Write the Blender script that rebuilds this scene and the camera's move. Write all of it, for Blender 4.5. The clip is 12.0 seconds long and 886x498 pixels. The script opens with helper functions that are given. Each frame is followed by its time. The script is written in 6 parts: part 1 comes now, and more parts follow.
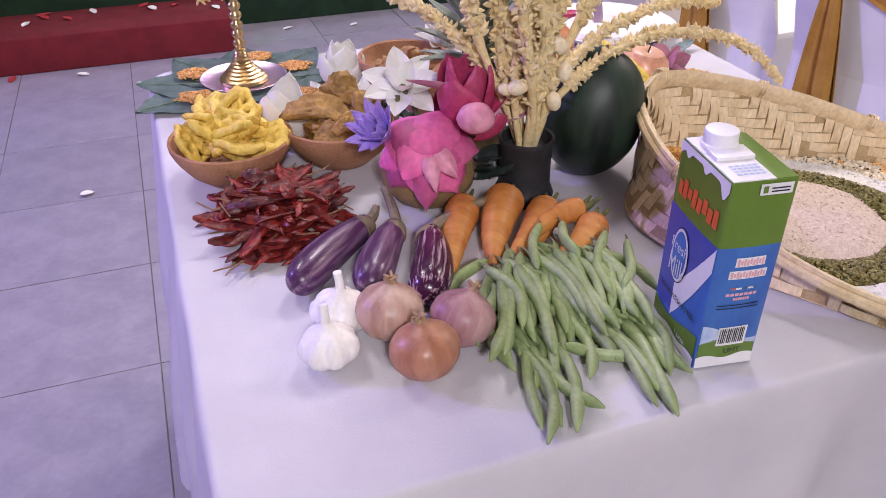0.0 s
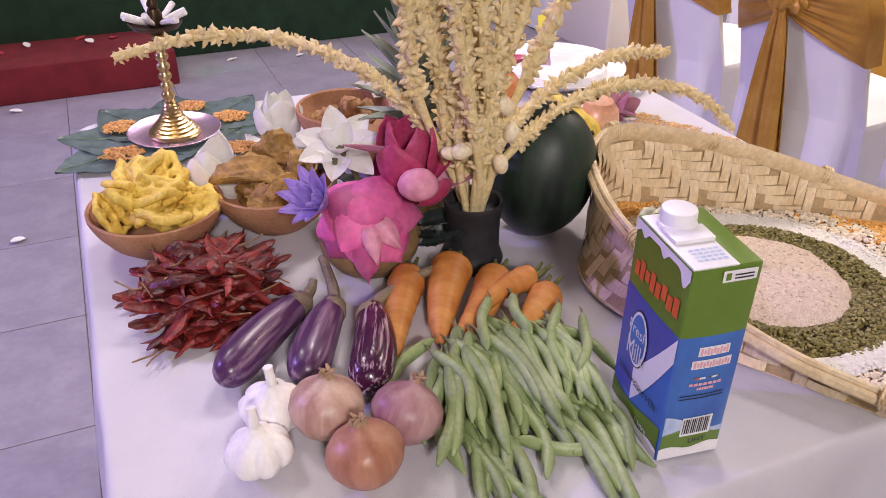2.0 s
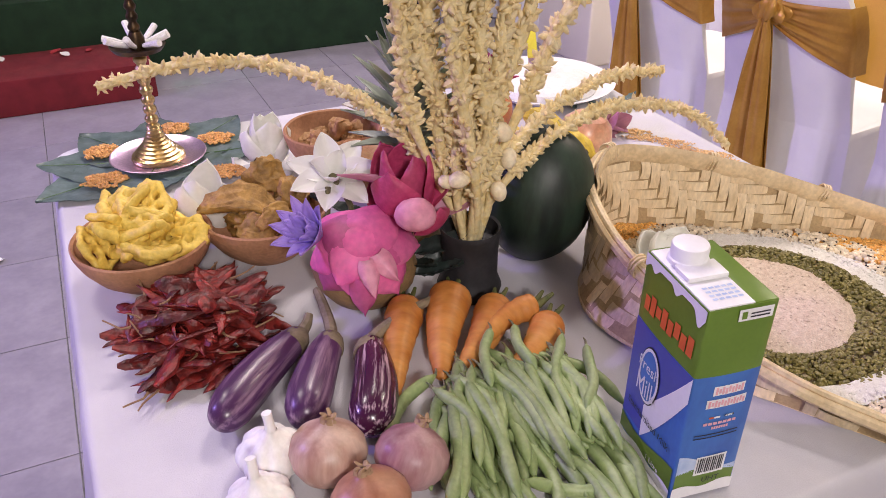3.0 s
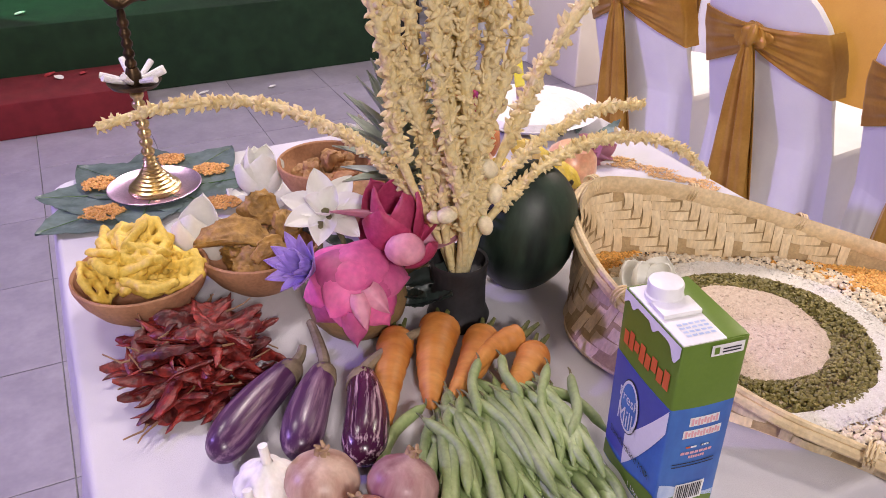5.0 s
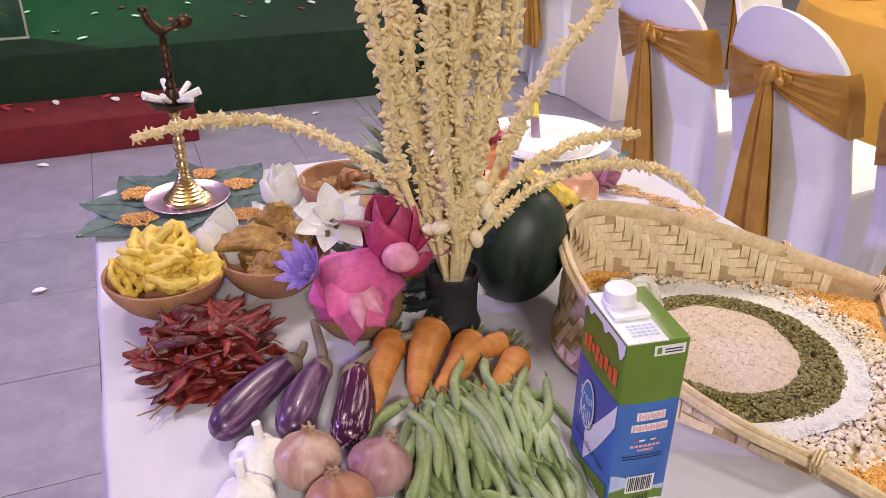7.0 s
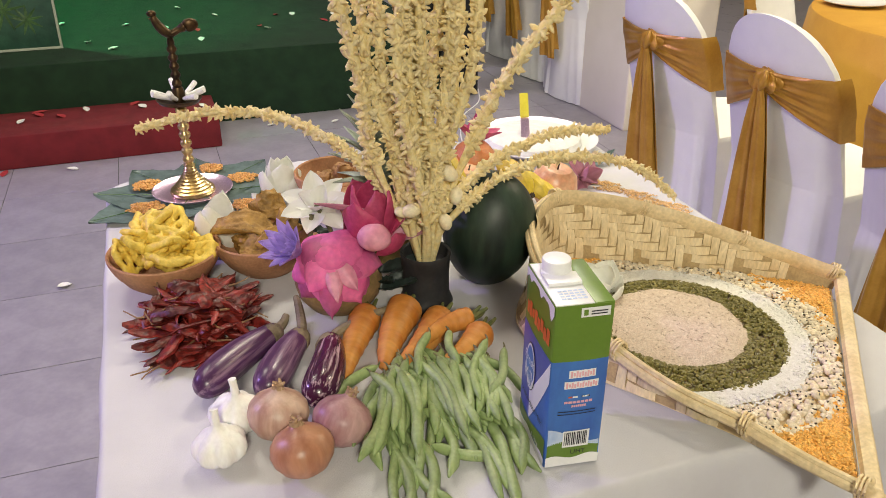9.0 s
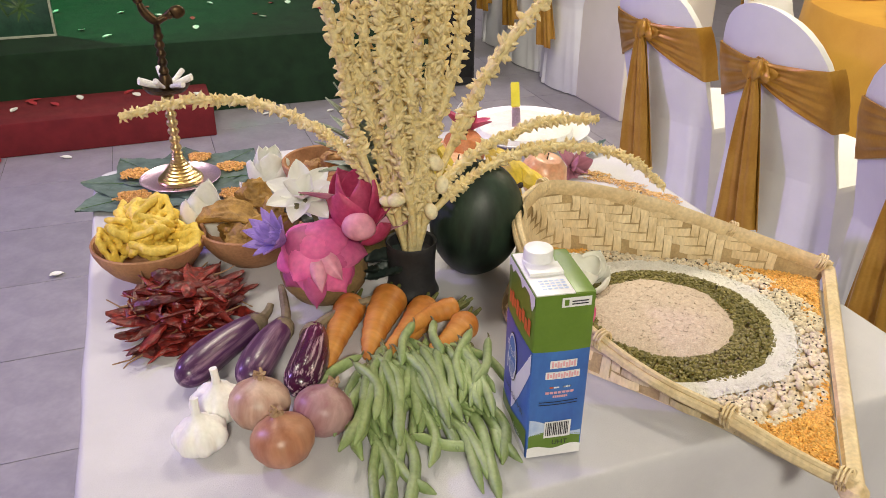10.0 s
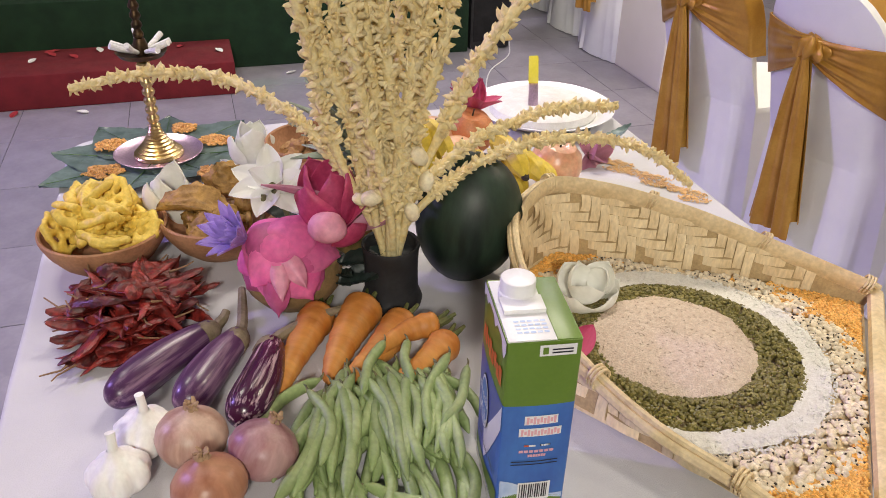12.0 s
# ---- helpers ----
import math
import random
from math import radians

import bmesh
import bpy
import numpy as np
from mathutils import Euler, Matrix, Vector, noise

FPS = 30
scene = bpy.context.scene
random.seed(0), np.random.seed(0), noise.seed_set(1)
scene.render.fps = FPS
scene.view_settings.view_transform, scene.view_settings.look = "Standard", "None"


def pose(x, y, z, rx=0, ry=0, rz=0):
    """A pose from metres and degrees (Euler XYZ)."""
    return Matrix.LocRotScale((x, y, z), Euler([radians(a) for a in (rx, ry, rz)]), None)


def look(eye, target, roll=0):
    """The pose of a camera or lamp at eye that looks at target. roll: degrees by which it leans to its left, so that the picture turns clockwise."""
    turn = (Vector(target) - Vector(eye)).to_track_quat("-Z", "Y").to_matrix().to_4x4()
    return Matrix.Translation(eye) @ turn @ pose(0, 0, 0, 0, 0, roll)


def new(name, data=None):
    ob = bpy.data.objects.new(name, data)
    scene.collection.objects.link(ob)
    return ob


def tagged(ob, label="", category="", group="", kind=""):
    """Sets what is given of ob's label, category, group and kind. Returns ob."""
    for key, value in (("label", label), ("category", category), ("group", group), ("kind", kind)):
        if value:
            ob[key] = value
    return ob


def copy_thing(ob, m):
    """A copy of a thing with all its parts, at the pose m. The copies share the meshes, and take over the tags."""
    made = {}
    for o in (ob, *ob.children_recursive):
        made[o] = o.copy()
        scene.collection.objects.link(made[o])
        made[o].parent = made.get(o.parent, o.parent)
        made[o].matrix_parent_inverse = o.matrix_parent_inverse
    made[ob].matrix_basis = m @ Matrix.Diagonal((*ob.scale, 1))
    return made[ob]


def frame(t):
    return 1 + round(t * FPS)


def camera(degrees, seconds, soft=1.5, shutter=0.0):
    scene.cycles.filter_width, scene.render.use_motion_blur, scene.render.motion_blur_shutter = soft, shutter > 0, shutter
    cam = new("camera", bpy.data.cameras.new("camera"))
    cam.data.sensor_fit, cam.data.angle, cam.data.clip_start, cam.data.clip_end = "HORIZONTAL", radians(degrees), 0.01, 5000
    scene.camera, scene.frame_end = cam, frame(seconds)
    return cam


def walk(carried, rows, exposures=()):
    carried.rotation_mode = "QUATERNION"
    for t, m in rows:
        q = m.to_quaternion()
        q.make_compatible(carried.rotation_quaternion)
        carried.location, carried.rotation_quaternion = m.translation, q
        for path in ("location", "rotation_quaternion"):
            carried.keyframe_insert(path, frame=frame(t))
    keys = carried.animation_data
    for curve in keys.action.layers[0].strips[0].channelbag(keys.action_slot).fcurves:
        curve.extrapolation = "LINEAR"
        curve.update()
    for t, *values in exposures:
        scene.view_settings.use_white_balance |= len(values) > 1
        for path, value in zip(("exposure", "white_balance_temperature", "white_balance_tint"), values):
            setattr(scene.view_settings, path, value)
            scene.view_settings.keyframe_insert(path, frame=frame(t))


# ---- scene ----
cam = camera(58.0, 12.0, soft=0.9)
METRES, EYE, TILT, LEAN, TURN = 0.6, 1.255, -33.0, 0.0, -20.0
ROWS = [
    (0.0, 0.0, 0.0, 0.0, 0.0, 0.0, -0.0),
    (0.5, 0.022, 0.0154, 0.0269, -0.72, 0.47, 0.17),
    (1.0, 0.0285, 0.0507, 0.0569, -1.26, 0.89, 0.43),
    (1.5, 0.0267, 0.0752, 0.0806, -2.07, 1.31, 0.98),
    (2.0, 0.0257, 0.103, 0.1029, -3.14, 1.33, 1.45),
    (2.5, 0.0126, 0.1291, 0.1338, -4.05, 1.16, 2.0),
    (3.0, -0.0026, 0.1419, 0.1543, -4.5, 1.53, 2.51),
    (5.0, 0.0027, 0.0874, 0.1877, -4.97, 2.51, 2.96),
    (5.5, 0.0076, 0.0557, 0.1872, -5.15, 2.53, 2.81),
    (6.0, 0.014, 0.0135, 0.1747, -4.12, 3.34, 2.24),
    (6.5, 0.0489, -0.0114, 0.1581, -3.07, 4.27, 1.4),
    (8.5, 0.1986, -0.181, 0.0561, 0.34, 5.73, -0.65),
    (9.0, 0.218, -0.1839, 0.0522, 0.07, 5.83, -0.19),
    (9.5, 0.2287, -0.1821, 0.0537, -0.15, 5.73, 0.06),
    (10.0, 0.2476, -0.1744, 0.0516, -0.05, 5.14, -0.37),
    (10.5, 0.2717, -0.1378, 0.0636, 0.11, 4.89, -0.39),
    (11.0, 0.3077, -0.0763, 0.092, 1.14, 3.8, -1.39),
    (11.5, 0.3276, -0.0163, 0.1349, 2.46, 3.06, -2.94),
    (12.0, 0.3521, 0.0544, 0.1685, 2.41, 2.15, -2.87),
]
walk(cam, [(t, pose(0, 0, EYE, TILT, LEAN, TURN) @ pose(METRES * x, METRES * y, METRES * z, 90 + pitch, roll, yaw)) for t, x, y, z, yaw, pitch, roll in ROWS],
     exposures=[(0.0, 0.03, 5850, 24), (1.5, 0.00, 6150, 25), (3.2, 0.03, 6350, 21), (5.5, 0.07, 6350, 23), (6.7, 0.07, 6350, 22), (8.5, 0.05, 6950, 1), (9.5, 0.05, 7050, 1), (10.5, 0.03, 6700, 7), (12.0, -0.05, 6550, 8)])

# ---- world and light ----
T = 0.743           # height of the covered table
world = bpy.data.worlds.new("world")
world.use_nodes = True
world.node_tree.nodes["Background"].inputs[0].default_value = (0.75, 0.78, 1.0, 1)
world.node_tree.nodes["Background"].inputs[1].default_value = 0.02
scene.world = world


def area(name, eye, target, sx, sy, watts, colour):
    d = bpy.data.lights.new(name, "AREA")
    d.shape, d.size, d.size_y, d.energy, d.color = "RECTANGLE", sx, sy, watts, colour
    o = new(name, d)
    o.matrix_world = look(eye, target)
    return o


def spot(name, eye, target, watts, colour, angle, size=0.08):
    d = bpy.data.lights.new(name, "SPOT")
    d.energy, d.color, d.spot_size, d.spot_blend, d.shadow_soft_size = watts, colour, radians(angle), 0.6, size
    o = new(name, d)
    o.matrix_world = look(eye, target)
    return o


# Overhead lamps out of view; their number and places are assumed.
area("unseen_overhead_light", (-0.6, 2.2, 3.12), (-0.6, 2.2, 0), 0.6, 0.6, 29, (1.0, 0.93, 0.84))
area("unseen_overhead_light", (1.3, 2.4, 3.12), (1.3, 2.4, 0), 0.6, 0.6, 46, (1.0, 0.90, 0.78))
# Front fill, added and aimed at the table to brighten upright surfaces.
area("unseen_overhead_light", (-0.4, -2.8, 3.05), (0.5, 0.9, 0.7), 0.5, 0.5, 112, (1.0, 0.94, 0.85))
area("unseen_overhead_light", (3.4, 1.5, 3.12), (3.4, 1.5, 0), 0.6, 0.6, 58, (1.0, 0.88, 0.70))
area("unseen_overhead_light", (2.6, 5.0, 3.12), (2.6, 5.0, 0), 0.6, 0.6, 45, (0.95, 0.86, 1.0))
spot("stage_light", (-3.2, 2.6, 2.7), (-0.4, 1.6, 0.2), 370, (0.44, 0.30, 1.0), 75)
spot("stage_light", (-1.2, 5.6, 2.9), (-0.4, 5.3, 0.37), 380, (0.12, 1.0, 0.45), 55)

# ---- helpers for meshes: a mesh is (vertices, faces) ----
R = random.Random(7)


def finish(name, m, material, smooth=True, sharp=40):
    me = bpy.data.meshes.new(name)
    me.from_pydata([tuple(v) for v in m[0]], [], m[1])
    me.validate()
    bm = bmesh.new()
    bm.from_mesh(me)
    bmesh.ops.recalc_face_normals(bm, faces=bm.faces)
    bm.to_mesh(me)
    bm.free()
    if smooth:
        me.shade_smooth()
        me.set_sharp_from_angle(angle=radians(sharp))
    mats = material if isinstance(material, (list, tuple)) else [material]
    for k in mats:
        me.materials.append(k)
    return me


def part(name, m, material, parent=None, label="", smooth=True, sharp=40, at=None):
    """One mesh object from (vertices, faces), under a thing or a part."""
    ob = new(name, finish(name, m, material, smooth, sharp) if isinstance(m, tuple) else m)
    if parent is not None:
        ob.parent = parent
    if at is not None:
        ob.matrix_basis = at
    if label:
        tagged(ob, label)
    return ob


def thing(name, at, label, category, group="", kind=""):
    ob = new(name)
    ob.empty_display_size = 0.05
    ob.matrix_basis = at
    return tagged(ob, label, category, group, kind)


def join(*ms):
    vs, fs = [], []
    for v, f in ms:
        k = len(vs)
        vs += [tuple(p) for p in v]
        fs += [tuple(i + k for i in q) for q in f]
    return vs, fs


def moved(m, mat):
    return [tuple(mat @ Vector(v)) for v in m[0]], m[1]


def lathe(profile, n=32, wobble=0.0, seed=0.0):
    vs, fs = [], []
    for j, (r, z) in enumerate(profile):
        for i in range(n):
            a = 2 * math.pi * i / n
            k = 1 + wobble * noise.noise((math.cos(a) * 1.3 + seed, math.sin(a) * 1.3, z * 12))
            vs.append((r * k * math.cos(a), r * k * math.sin(a), z))
    for j in range(len(profile) - 1):
        for i in range(n):
            b, c = j * n + i, j * n + (i + 1) % n
            fs.append((b, c, c + n, b + n))
    if profile[0][0] > 1e-5:
        fs.append(tuple(range(n))[::-1])
    if profile[-1][0] > 1e-5:
        k = (len(profile) - 1) * n
        fs.append(tuple(range(k, k + n)))
    return vs, fs


def spline(points, n):
    """Points along a smooth line through the given ones."""
    p = [Vector(q) for q in points]
    p = [p[0] * 2 - p[1]] + p + [p[-1] * 2 - p[-2]]
    out, m = [], len(p) - 3
    for k in range(n):
        s = k / (n - 1) * m
        i = min(int(s), m - 1)
        t = s - i
        a, b, c, d = p[i:i + 4]
        out.append(0.5 * (2 * b + (c - a) * t + (2 * a - 5 * b + 4 * c - d) * t * t + (3 * b - a - 3 * c + d) * t ** 3))
    return out


def tube(points, radius, n=8, squash=1.0, caps=True):
    """A tube along points; radius: a number or one a point."""
    p = [Vector(q) for q in points]
    rs = radius if isinstance(radius, (list, tuple)) else [radius] * len(p)
    vs, fs = [], []
    up = Vector((0.13, 0.21, 0.97))
    for k, q in enumerate(p):
        d = (p[min(k + 1, len(p) - 1)] - p[max(k - 1, 0)]).normalized()
        if abs(d.dot(up)) > 0.98:
            up = Vector((0.9, 0.3, 0.2)).normalized()
        s = d.cross(up).normalized()
        w = s.cross(d)
        for i in range(n):
            a = 2 * math.pi * i / n
            vs.append(q + (s * math.cos(a) + w * math.sin(a) * squash) * rs[k])
    for k in range(len(p) - 1):
        for i in range(n):
            b, c = k * n + i, k * n + (i + 1) % n
            fs.append((b, c, c + n, b + n))
    if caps:
        fs += [tuple(range(n)), tuple(range(len(p) * n - n, len(p) * n))]
    return vs, fs


def box(x0, x1, y0, y1, z0, z1, bevel=0.0):
    bm = bmesh.new()
    bmesh.ops.create_cube(bm, size=1, matrix=Matrix.LocRotScale(((x0 + x1) / 2, (y0 + y1) / 2, (z0 + z1) / 2), None, (x1 - x0, y1 - y0, z1 - z0)))
    if bevel:
        bmesh.ops.bevel(bm, geom=bm.edges[:], offset=bevel, segments=2, profile=0.6, affect="EDGES")
    bm.verts.index_update()
    m = [tuple(v.co) for v in bm.verts], [tuple(v.index for v in f.verts) for f in bm.faces]
    bm.free()
    return m


def ball(rx, ry, rz, rings=10, n=14, lumps=0.0, seed=0.0, scale=1.5):
    vs, fs = [(0, 0, -rz)], []
    for j in range(1, rings):
        b = math.pi * j / rings - math.pi / 2
        for i in range(n):
            a = 2 * math.pi * i / n
            vs.append((rx * math.cos(b) * math.cos(a), ry * math.cos(b) * math.sin(a), rz * math.sin(b)))
    vs.append((0, 0, rz))
    for i in range(n):
        fs.append((0, 1 + (i + 1) % n, 1 + i))
        k = 1 + (rings - 2) * n
        fs.append((k + i, k + (i + 1) % n, len(vs) - 1))
        for j in range(rings - 2):
            b, c = 1 + j * n + i, 1 + j * n + (i + 1) % n
            fs.append((b, c, c + n, b + n))
    if lumps:
        r = max(rx, ry, rz)
        vs = [tuple(Vector(v) * (1 + lumps * noise.noise(Vector(v) / r * scale + Vector((seed, seed * 0.7, 3))))) for v in vs]
    return vs, fs


def sheet(fn, nu, nv, thick=0.0):
    """A surface fn(u, v) over 0..1; with thick it is closed into a thin solid."""
    vs = [Vector(fn(i / nu, j / nv)) for j in range(nv + 1) for i in range(nu + 1)]
    w = nu + 1
    fs = [(j * w + i, j * w + i + 1, j * w + i + 1 + w, j * w + i + w) for j in range(nv) for i in range(nu)]
    if thick:
        n = len(vs)
        nor = [Vector() for _ in vs]
        for f in fs:
            k = (vs[f[1]] - vs[f[0]]).cross(vs[f[3]] - vs[f[0]])
            k += (vs[f[3]] - vs[f[2]]).cross(vs[f[1]] - vs[f[2]])
            for i in f:
                nor[i] += k
        vs2 = [v + (m.normalized() * thick if m.length > 0 else Vector((0, 0, thick))) for v, m in zip(vs, nor)]
        ring = list(range(w)) + [j * w + nu for j in range(1, nv + 1)] + [nv * w + i for i in range(nu - 1, -1, -1)] + [j * w for j in range(nv - 1, 0, -1)]
        fs = fs + [tuple(i + n for i in f[::-1]) for f in fs]
        fs += [(ring[k], ring[k - 1], ring[k - 1] + n, ring[k] + n) for k in range(len(ring))]
        vs = vs + vs2
    return vs, fs


# ---- materials ----
def surf(name, c1, c2=None, scale=30, rough=0.6, bump=0.0, bscale=250, metal=0.0, random_value=0.0, sss=0.0, coat=0.0, rough2=None, stretch=(1, 1, 1), island=False, fine=0.12, contrast=(0.35, 0.65), spec=0.5, through_light=0.0):
    m = bpy.data.materials.new(name)
    m.use_nodes = True
    t = m.node_tree
    b = t.nodes["Principled BSDF"]
    L = t.links.new

    def node(kind, **kw):
        n = t.nodes.new(kind)
        for k, v in kw.items():
            n.inputs[k].default_value = v
        return n
    co = node("ShaderNodeTexCoord")
    mp = node("ShaderNodeMapping")
    mp.inputs["Scale"].default_value = stretch
    L(co.outputs["Object"], mp.inputs["Vector"])
    n1 = node("ShaderNodeTexNoise", Scale=scale, Detail=5.0, Roughness=0.6)
    n2 = node("ShaderNodeTexNoise", Scale=bscale, Detail=3.0)
    L(mp.outputs[0], n1.inputs["Vector"])
    L(mp.outputs[0], n2.inputs["Vector"])
    ramp = t.nodes.new("ShaderNodeValToRGB")
    ramp.color_ramp.elements[0].position, ramp.color_ramp.elements[1].position = contrast
    ramp.color_ramp.elements[0].color = (*c1, 1)
    ramp.color_ramp.elements[1].color = (*(c2 or c1), 1)
    L(n1.outputs["Fac"], ramp.inputs["Fac"])
    hsv = node("ShaderNodeHueSaturation")
    L(ramp.outputs["Color"], hsv.inputs["Color"])
    mr = node("ShaderNodeMapRange")
    mr.inputs["From Min"].default_value, mr.inputs["From Max"].default_value = 0.3, 0.7
    mr.inputs["To Min"].default_value, mr.inputs["To Max"].default_value = 1 - fine, 1 + fine
    L(n2.outputs["Fac"], mr.inputs["Value"])
    val = mr.outputs[0]
    if random_value:
        src = t.nodes.new("ShaderNodeNewGeometry").outputs["Random Per Island"] if island else t.nodes.new("ShaderNodeObjectInfo").outputs["Random"]
        m2 = node("ShaderNodeMapRange")
        m2.inputs["To Min"].default_value, m2.inputs["To Max"].default_value = 1 - random_value, 1 + random_value
        L(src, m2.inputs["Value"])
        mul = t.nodes.new("ShaderNodeMath")
        mul.operation = "MULTIPLY"
        L(val, mul.inputs[0])
        L(m2.outputs[0], mul.inputs[1])
        val = mul.outputs[0]
    L(val, hsv.inputs["Value"])
    L(hsv.outputs["Color"], b.inputs["Base Color"])
    if rough2 is not None:
        m3 = node("ShaderNodeMapRange")
        m3.inputs["To Min"].default_value, m3.inputs["To Max"].default_value = rough, rough2
        L(n1.outputs["Fac"], m3.inputs["Value"])
        L(m3.outputs[0], b.inputs["Roughness"])
    else:
        b.inputs["Roughness"].default_value = rough
    b.inputs["Metallic"].default_value = metal
    b.inputs["Specular IOR Level"].default_value = spec
    if sss:
        b.inputs["Subsurface Weight"].default_value = sss
        b.inputs["Subsurface Radius"].default_value = (0.008, 0.005, 0.004)
        b.inputs["Subsurface Scale"].default_value = 1.0
    if coat:
        b.inputs["Coat Weight"].default_value = coat
        b.inputs["Coat Roughness"].default_value = 0.15
    if bump:
        bp = node("ShaderNodeBump", Strength=1.0, Distance=bump)
        L(n2.outputs["Fac"], bp.inputs["Height"])
        L(bp.outputs[0], b.inputs["Normal"])
    if through_light:
        thin, mix = t.nodes.new("ShaderNodeBsdfTranslucent"), t.nodes.new("ShaderNodeMixShader")
        mix.inputs[0].default_value = through_light
        L(hsv.outputs["Color"], thin.inputs["Color"])
        L(b.outputs[0], mix.inputs[1])
        L(thin.outputs[0], mix.inputs[2])
        L(mix.outputs[0], t.nodes["Material Output"].inputs["Surface"])
    return m


CLOTH = surf("white_cotton", (0.57, 0.56, 0.60), (0.64, 0.63, 0.665), 6, 0.85, 0.0004, 900, fine=0.03)
TILE = surf("glazed_floor_tile", (0.258, 0.245, 0.287), (0.328, 0.313, 0.358), 9, 0.22, 0.0001, 60, random_value=0.06, rough2=0.4, fine=0.04)
GROUT = surf("dark_grout", (0.12, 0.12, 0.13), (0.2, 0.2, 0.2), 40, 0.9)
RED_CARPET = surf("red_carpet", (0.14, 0.009, 0.015), (0.19, 0.014, 0.021), 14, 0.95, 0.002, 500, fine=0.25)
GREEN_CARPET = surf("green_carpet", (0.004, 0.022, 0.009), (0.009, 0.038, 0.015), 10, 0.95, 0.003, 350, fine=0.4)
WALL = surf("cream_paint", (0.70, 0.63, 0.47), (0.74, 0.68, 0.52), 3, 0.7, 0.0003, 200, fine=0.03)
PILLAR = surf("pale_cream_paint", (0.78, 0.74, 0.65), (0.83, 0.79, 0.71), 3, 0.7, 0.0003, 200, fine=0.03)
WHITE_WALL = surf("white_paint", (0.52, 0.51, 0.50), (0.57, 0.56, 0.55), 3, 0.7, 0.0003, 200, fine=0.03)
CHAIR_COVER = surf("white_chair_cover", (0.82, 0.83, 0.86), (0.87, 0.88, 0.90), 8, 0.65, 0.0003, 700, fine=0.03)
SATIN = surf("gold_satin", (0.44, 0.215, 0.030), (0.56, 0.31, 0.06), 9, 0.30, 0.0001, 160, metal=0.25, fine=0.05)
GOLD_CLOTH = surf("gold_tablecloth", (0.52, 0.27, 0.035), (0.60, 0.33, 0.05), 5, 0.55, 0.0003, 300, fine=0.04)
CLAY = surf("terracotta", (0.38, 0.18, 0.09), (0.50, 0.26, 0.14), 25, 0.7, 0.0006, 220, rough2=0.85)
BRASS = surf("polished_brass", (0.56, 0.41, 0.19), (0.68, 0.53, 0.28), 40, 0.22, 0.0001, 300, metal=1.0, rough2=0.38)
# Much darker brass than the foot's, for the upper half of the lamp.
DARK_BRASS = surf("dark_brown_brass", (0.030, 0.020, 0.012), (0.10, 0.06, 0.03), 60, 0.4, 0.0003, 300, metal=0.8)
# The plate's lilac-pink reflection is mixed into this base colour.
STEEL = surf("pink_tinted_steel", (0.72, 0.52, 0.70), (0.80, 0.60, 0.77), 30, 0.25, 0, 300, metal=0.9, rough2=0.38)
BLACK_PLASTIC = surf("black_clay", (0.014, 0.014, 0.016), (0.024, 0.024, 0.027), 40, 0.6, 0.0002, 250)
BAMBOO = surf("bamboo_strip", (0.70, 0.54, 0.31), (0.82, 0.68, 0.45), 60, 0.55, 0.0004, 300, random_value=0.24, stretch=(1, 1, 0.3), island=True)
# Browner bamboo: the shade in the gaps of the weave, as colour.
BAMBOO_SHADED = surf("shaded_bamboo_back", (0.42, 0.29, 0.14), (0.54, 0.39, 0.20), 60, 0.7, 0.0004, 300)
BAMBOO_POLE = surf("bamboo_rim", (0.66, 0.50, 0.28), (0.78, 0.63, 0.39), 30, 0.45, 0.0004, 200, random_value=0.08, island=True)
MELON = surf("melon_rind", (0.004, 0.010, 0.007), (0.026, 0.050, 0.032), 26, 0.42, 0.0003, 120, rough2=0.55, stretch=(1, 1, 0.2))
CALYX_DRY = surf("dry_stalk_end", (0.10, 0.08, 0.04), (0.2, 0.16, 0.09), 90, 0.8)
BLACK_CLOTH = surf("black_cloth", (0.006, 0.006, 0.008), (0.014, 0.014, 0.016), 20, 0.9, 0.001, 300)

# ---- setting ----
tile, u0, v0 = 0.448, -0.135, 1.58
floor = thing("floor", pose(0, 0, 0), "grey glazed square tile floor with dark joints", "floor", kind="structure")
part("grout_bed", box(-4.2, 6.2, -3.2, 8.2, -0.06, -0.003), GROUT, floor, smooth=False)
for name, m, k in (("wall_west", box(-4.3, -4.2, -3.2, 8.2, -0.06, 3.2), WHITE_WALL), ("wall_east", box(6.2, 6.3, -3.2, 8.2, -0.06, 3.2), WALL),
                   ("wall_south", box(-4.3, 6.3, -3.3, -3.2, -0.06, 3.2), WALL), ("wall_north", box(-4.3, 6.3, 8.2, 8.3, -0.06, 3.2), WHITE_WALL)):
    tagged(part(name, m, k, smooth=False), "plain painted hall wall", "wall", kind="structure")
tagged(part("ceiling", box(-4.3, 6.3, -3.3, 8.3, 3.2, 3.3), WHITE_WALL, smooth=False), "plain white hall ceiling", "ceiling", kind="structure")
tagged(part("pillar", box(2.31, 2.80, 3.28, 3.75, -0.002, 3.2, 0.012), PILLAR, smooth=False), "square cream painted pillar on the tiles", "pillar", kind="structure")

stage = thing("stage", pose(0, 4.125, 0), "low stage covered in dark green carpet with a red carpeted step", "stage", kind="structure")
part("platform", box(-4.19, 1.61, 0, 4.07, 0, 0.372, 0.012), GREEN_CARPET, stage)
part("step", box(-4.1, 0.345, -0.388, -0.003, 0, 0.155, 0.01), RED_CARPET, stage, "dark red carpeted step")


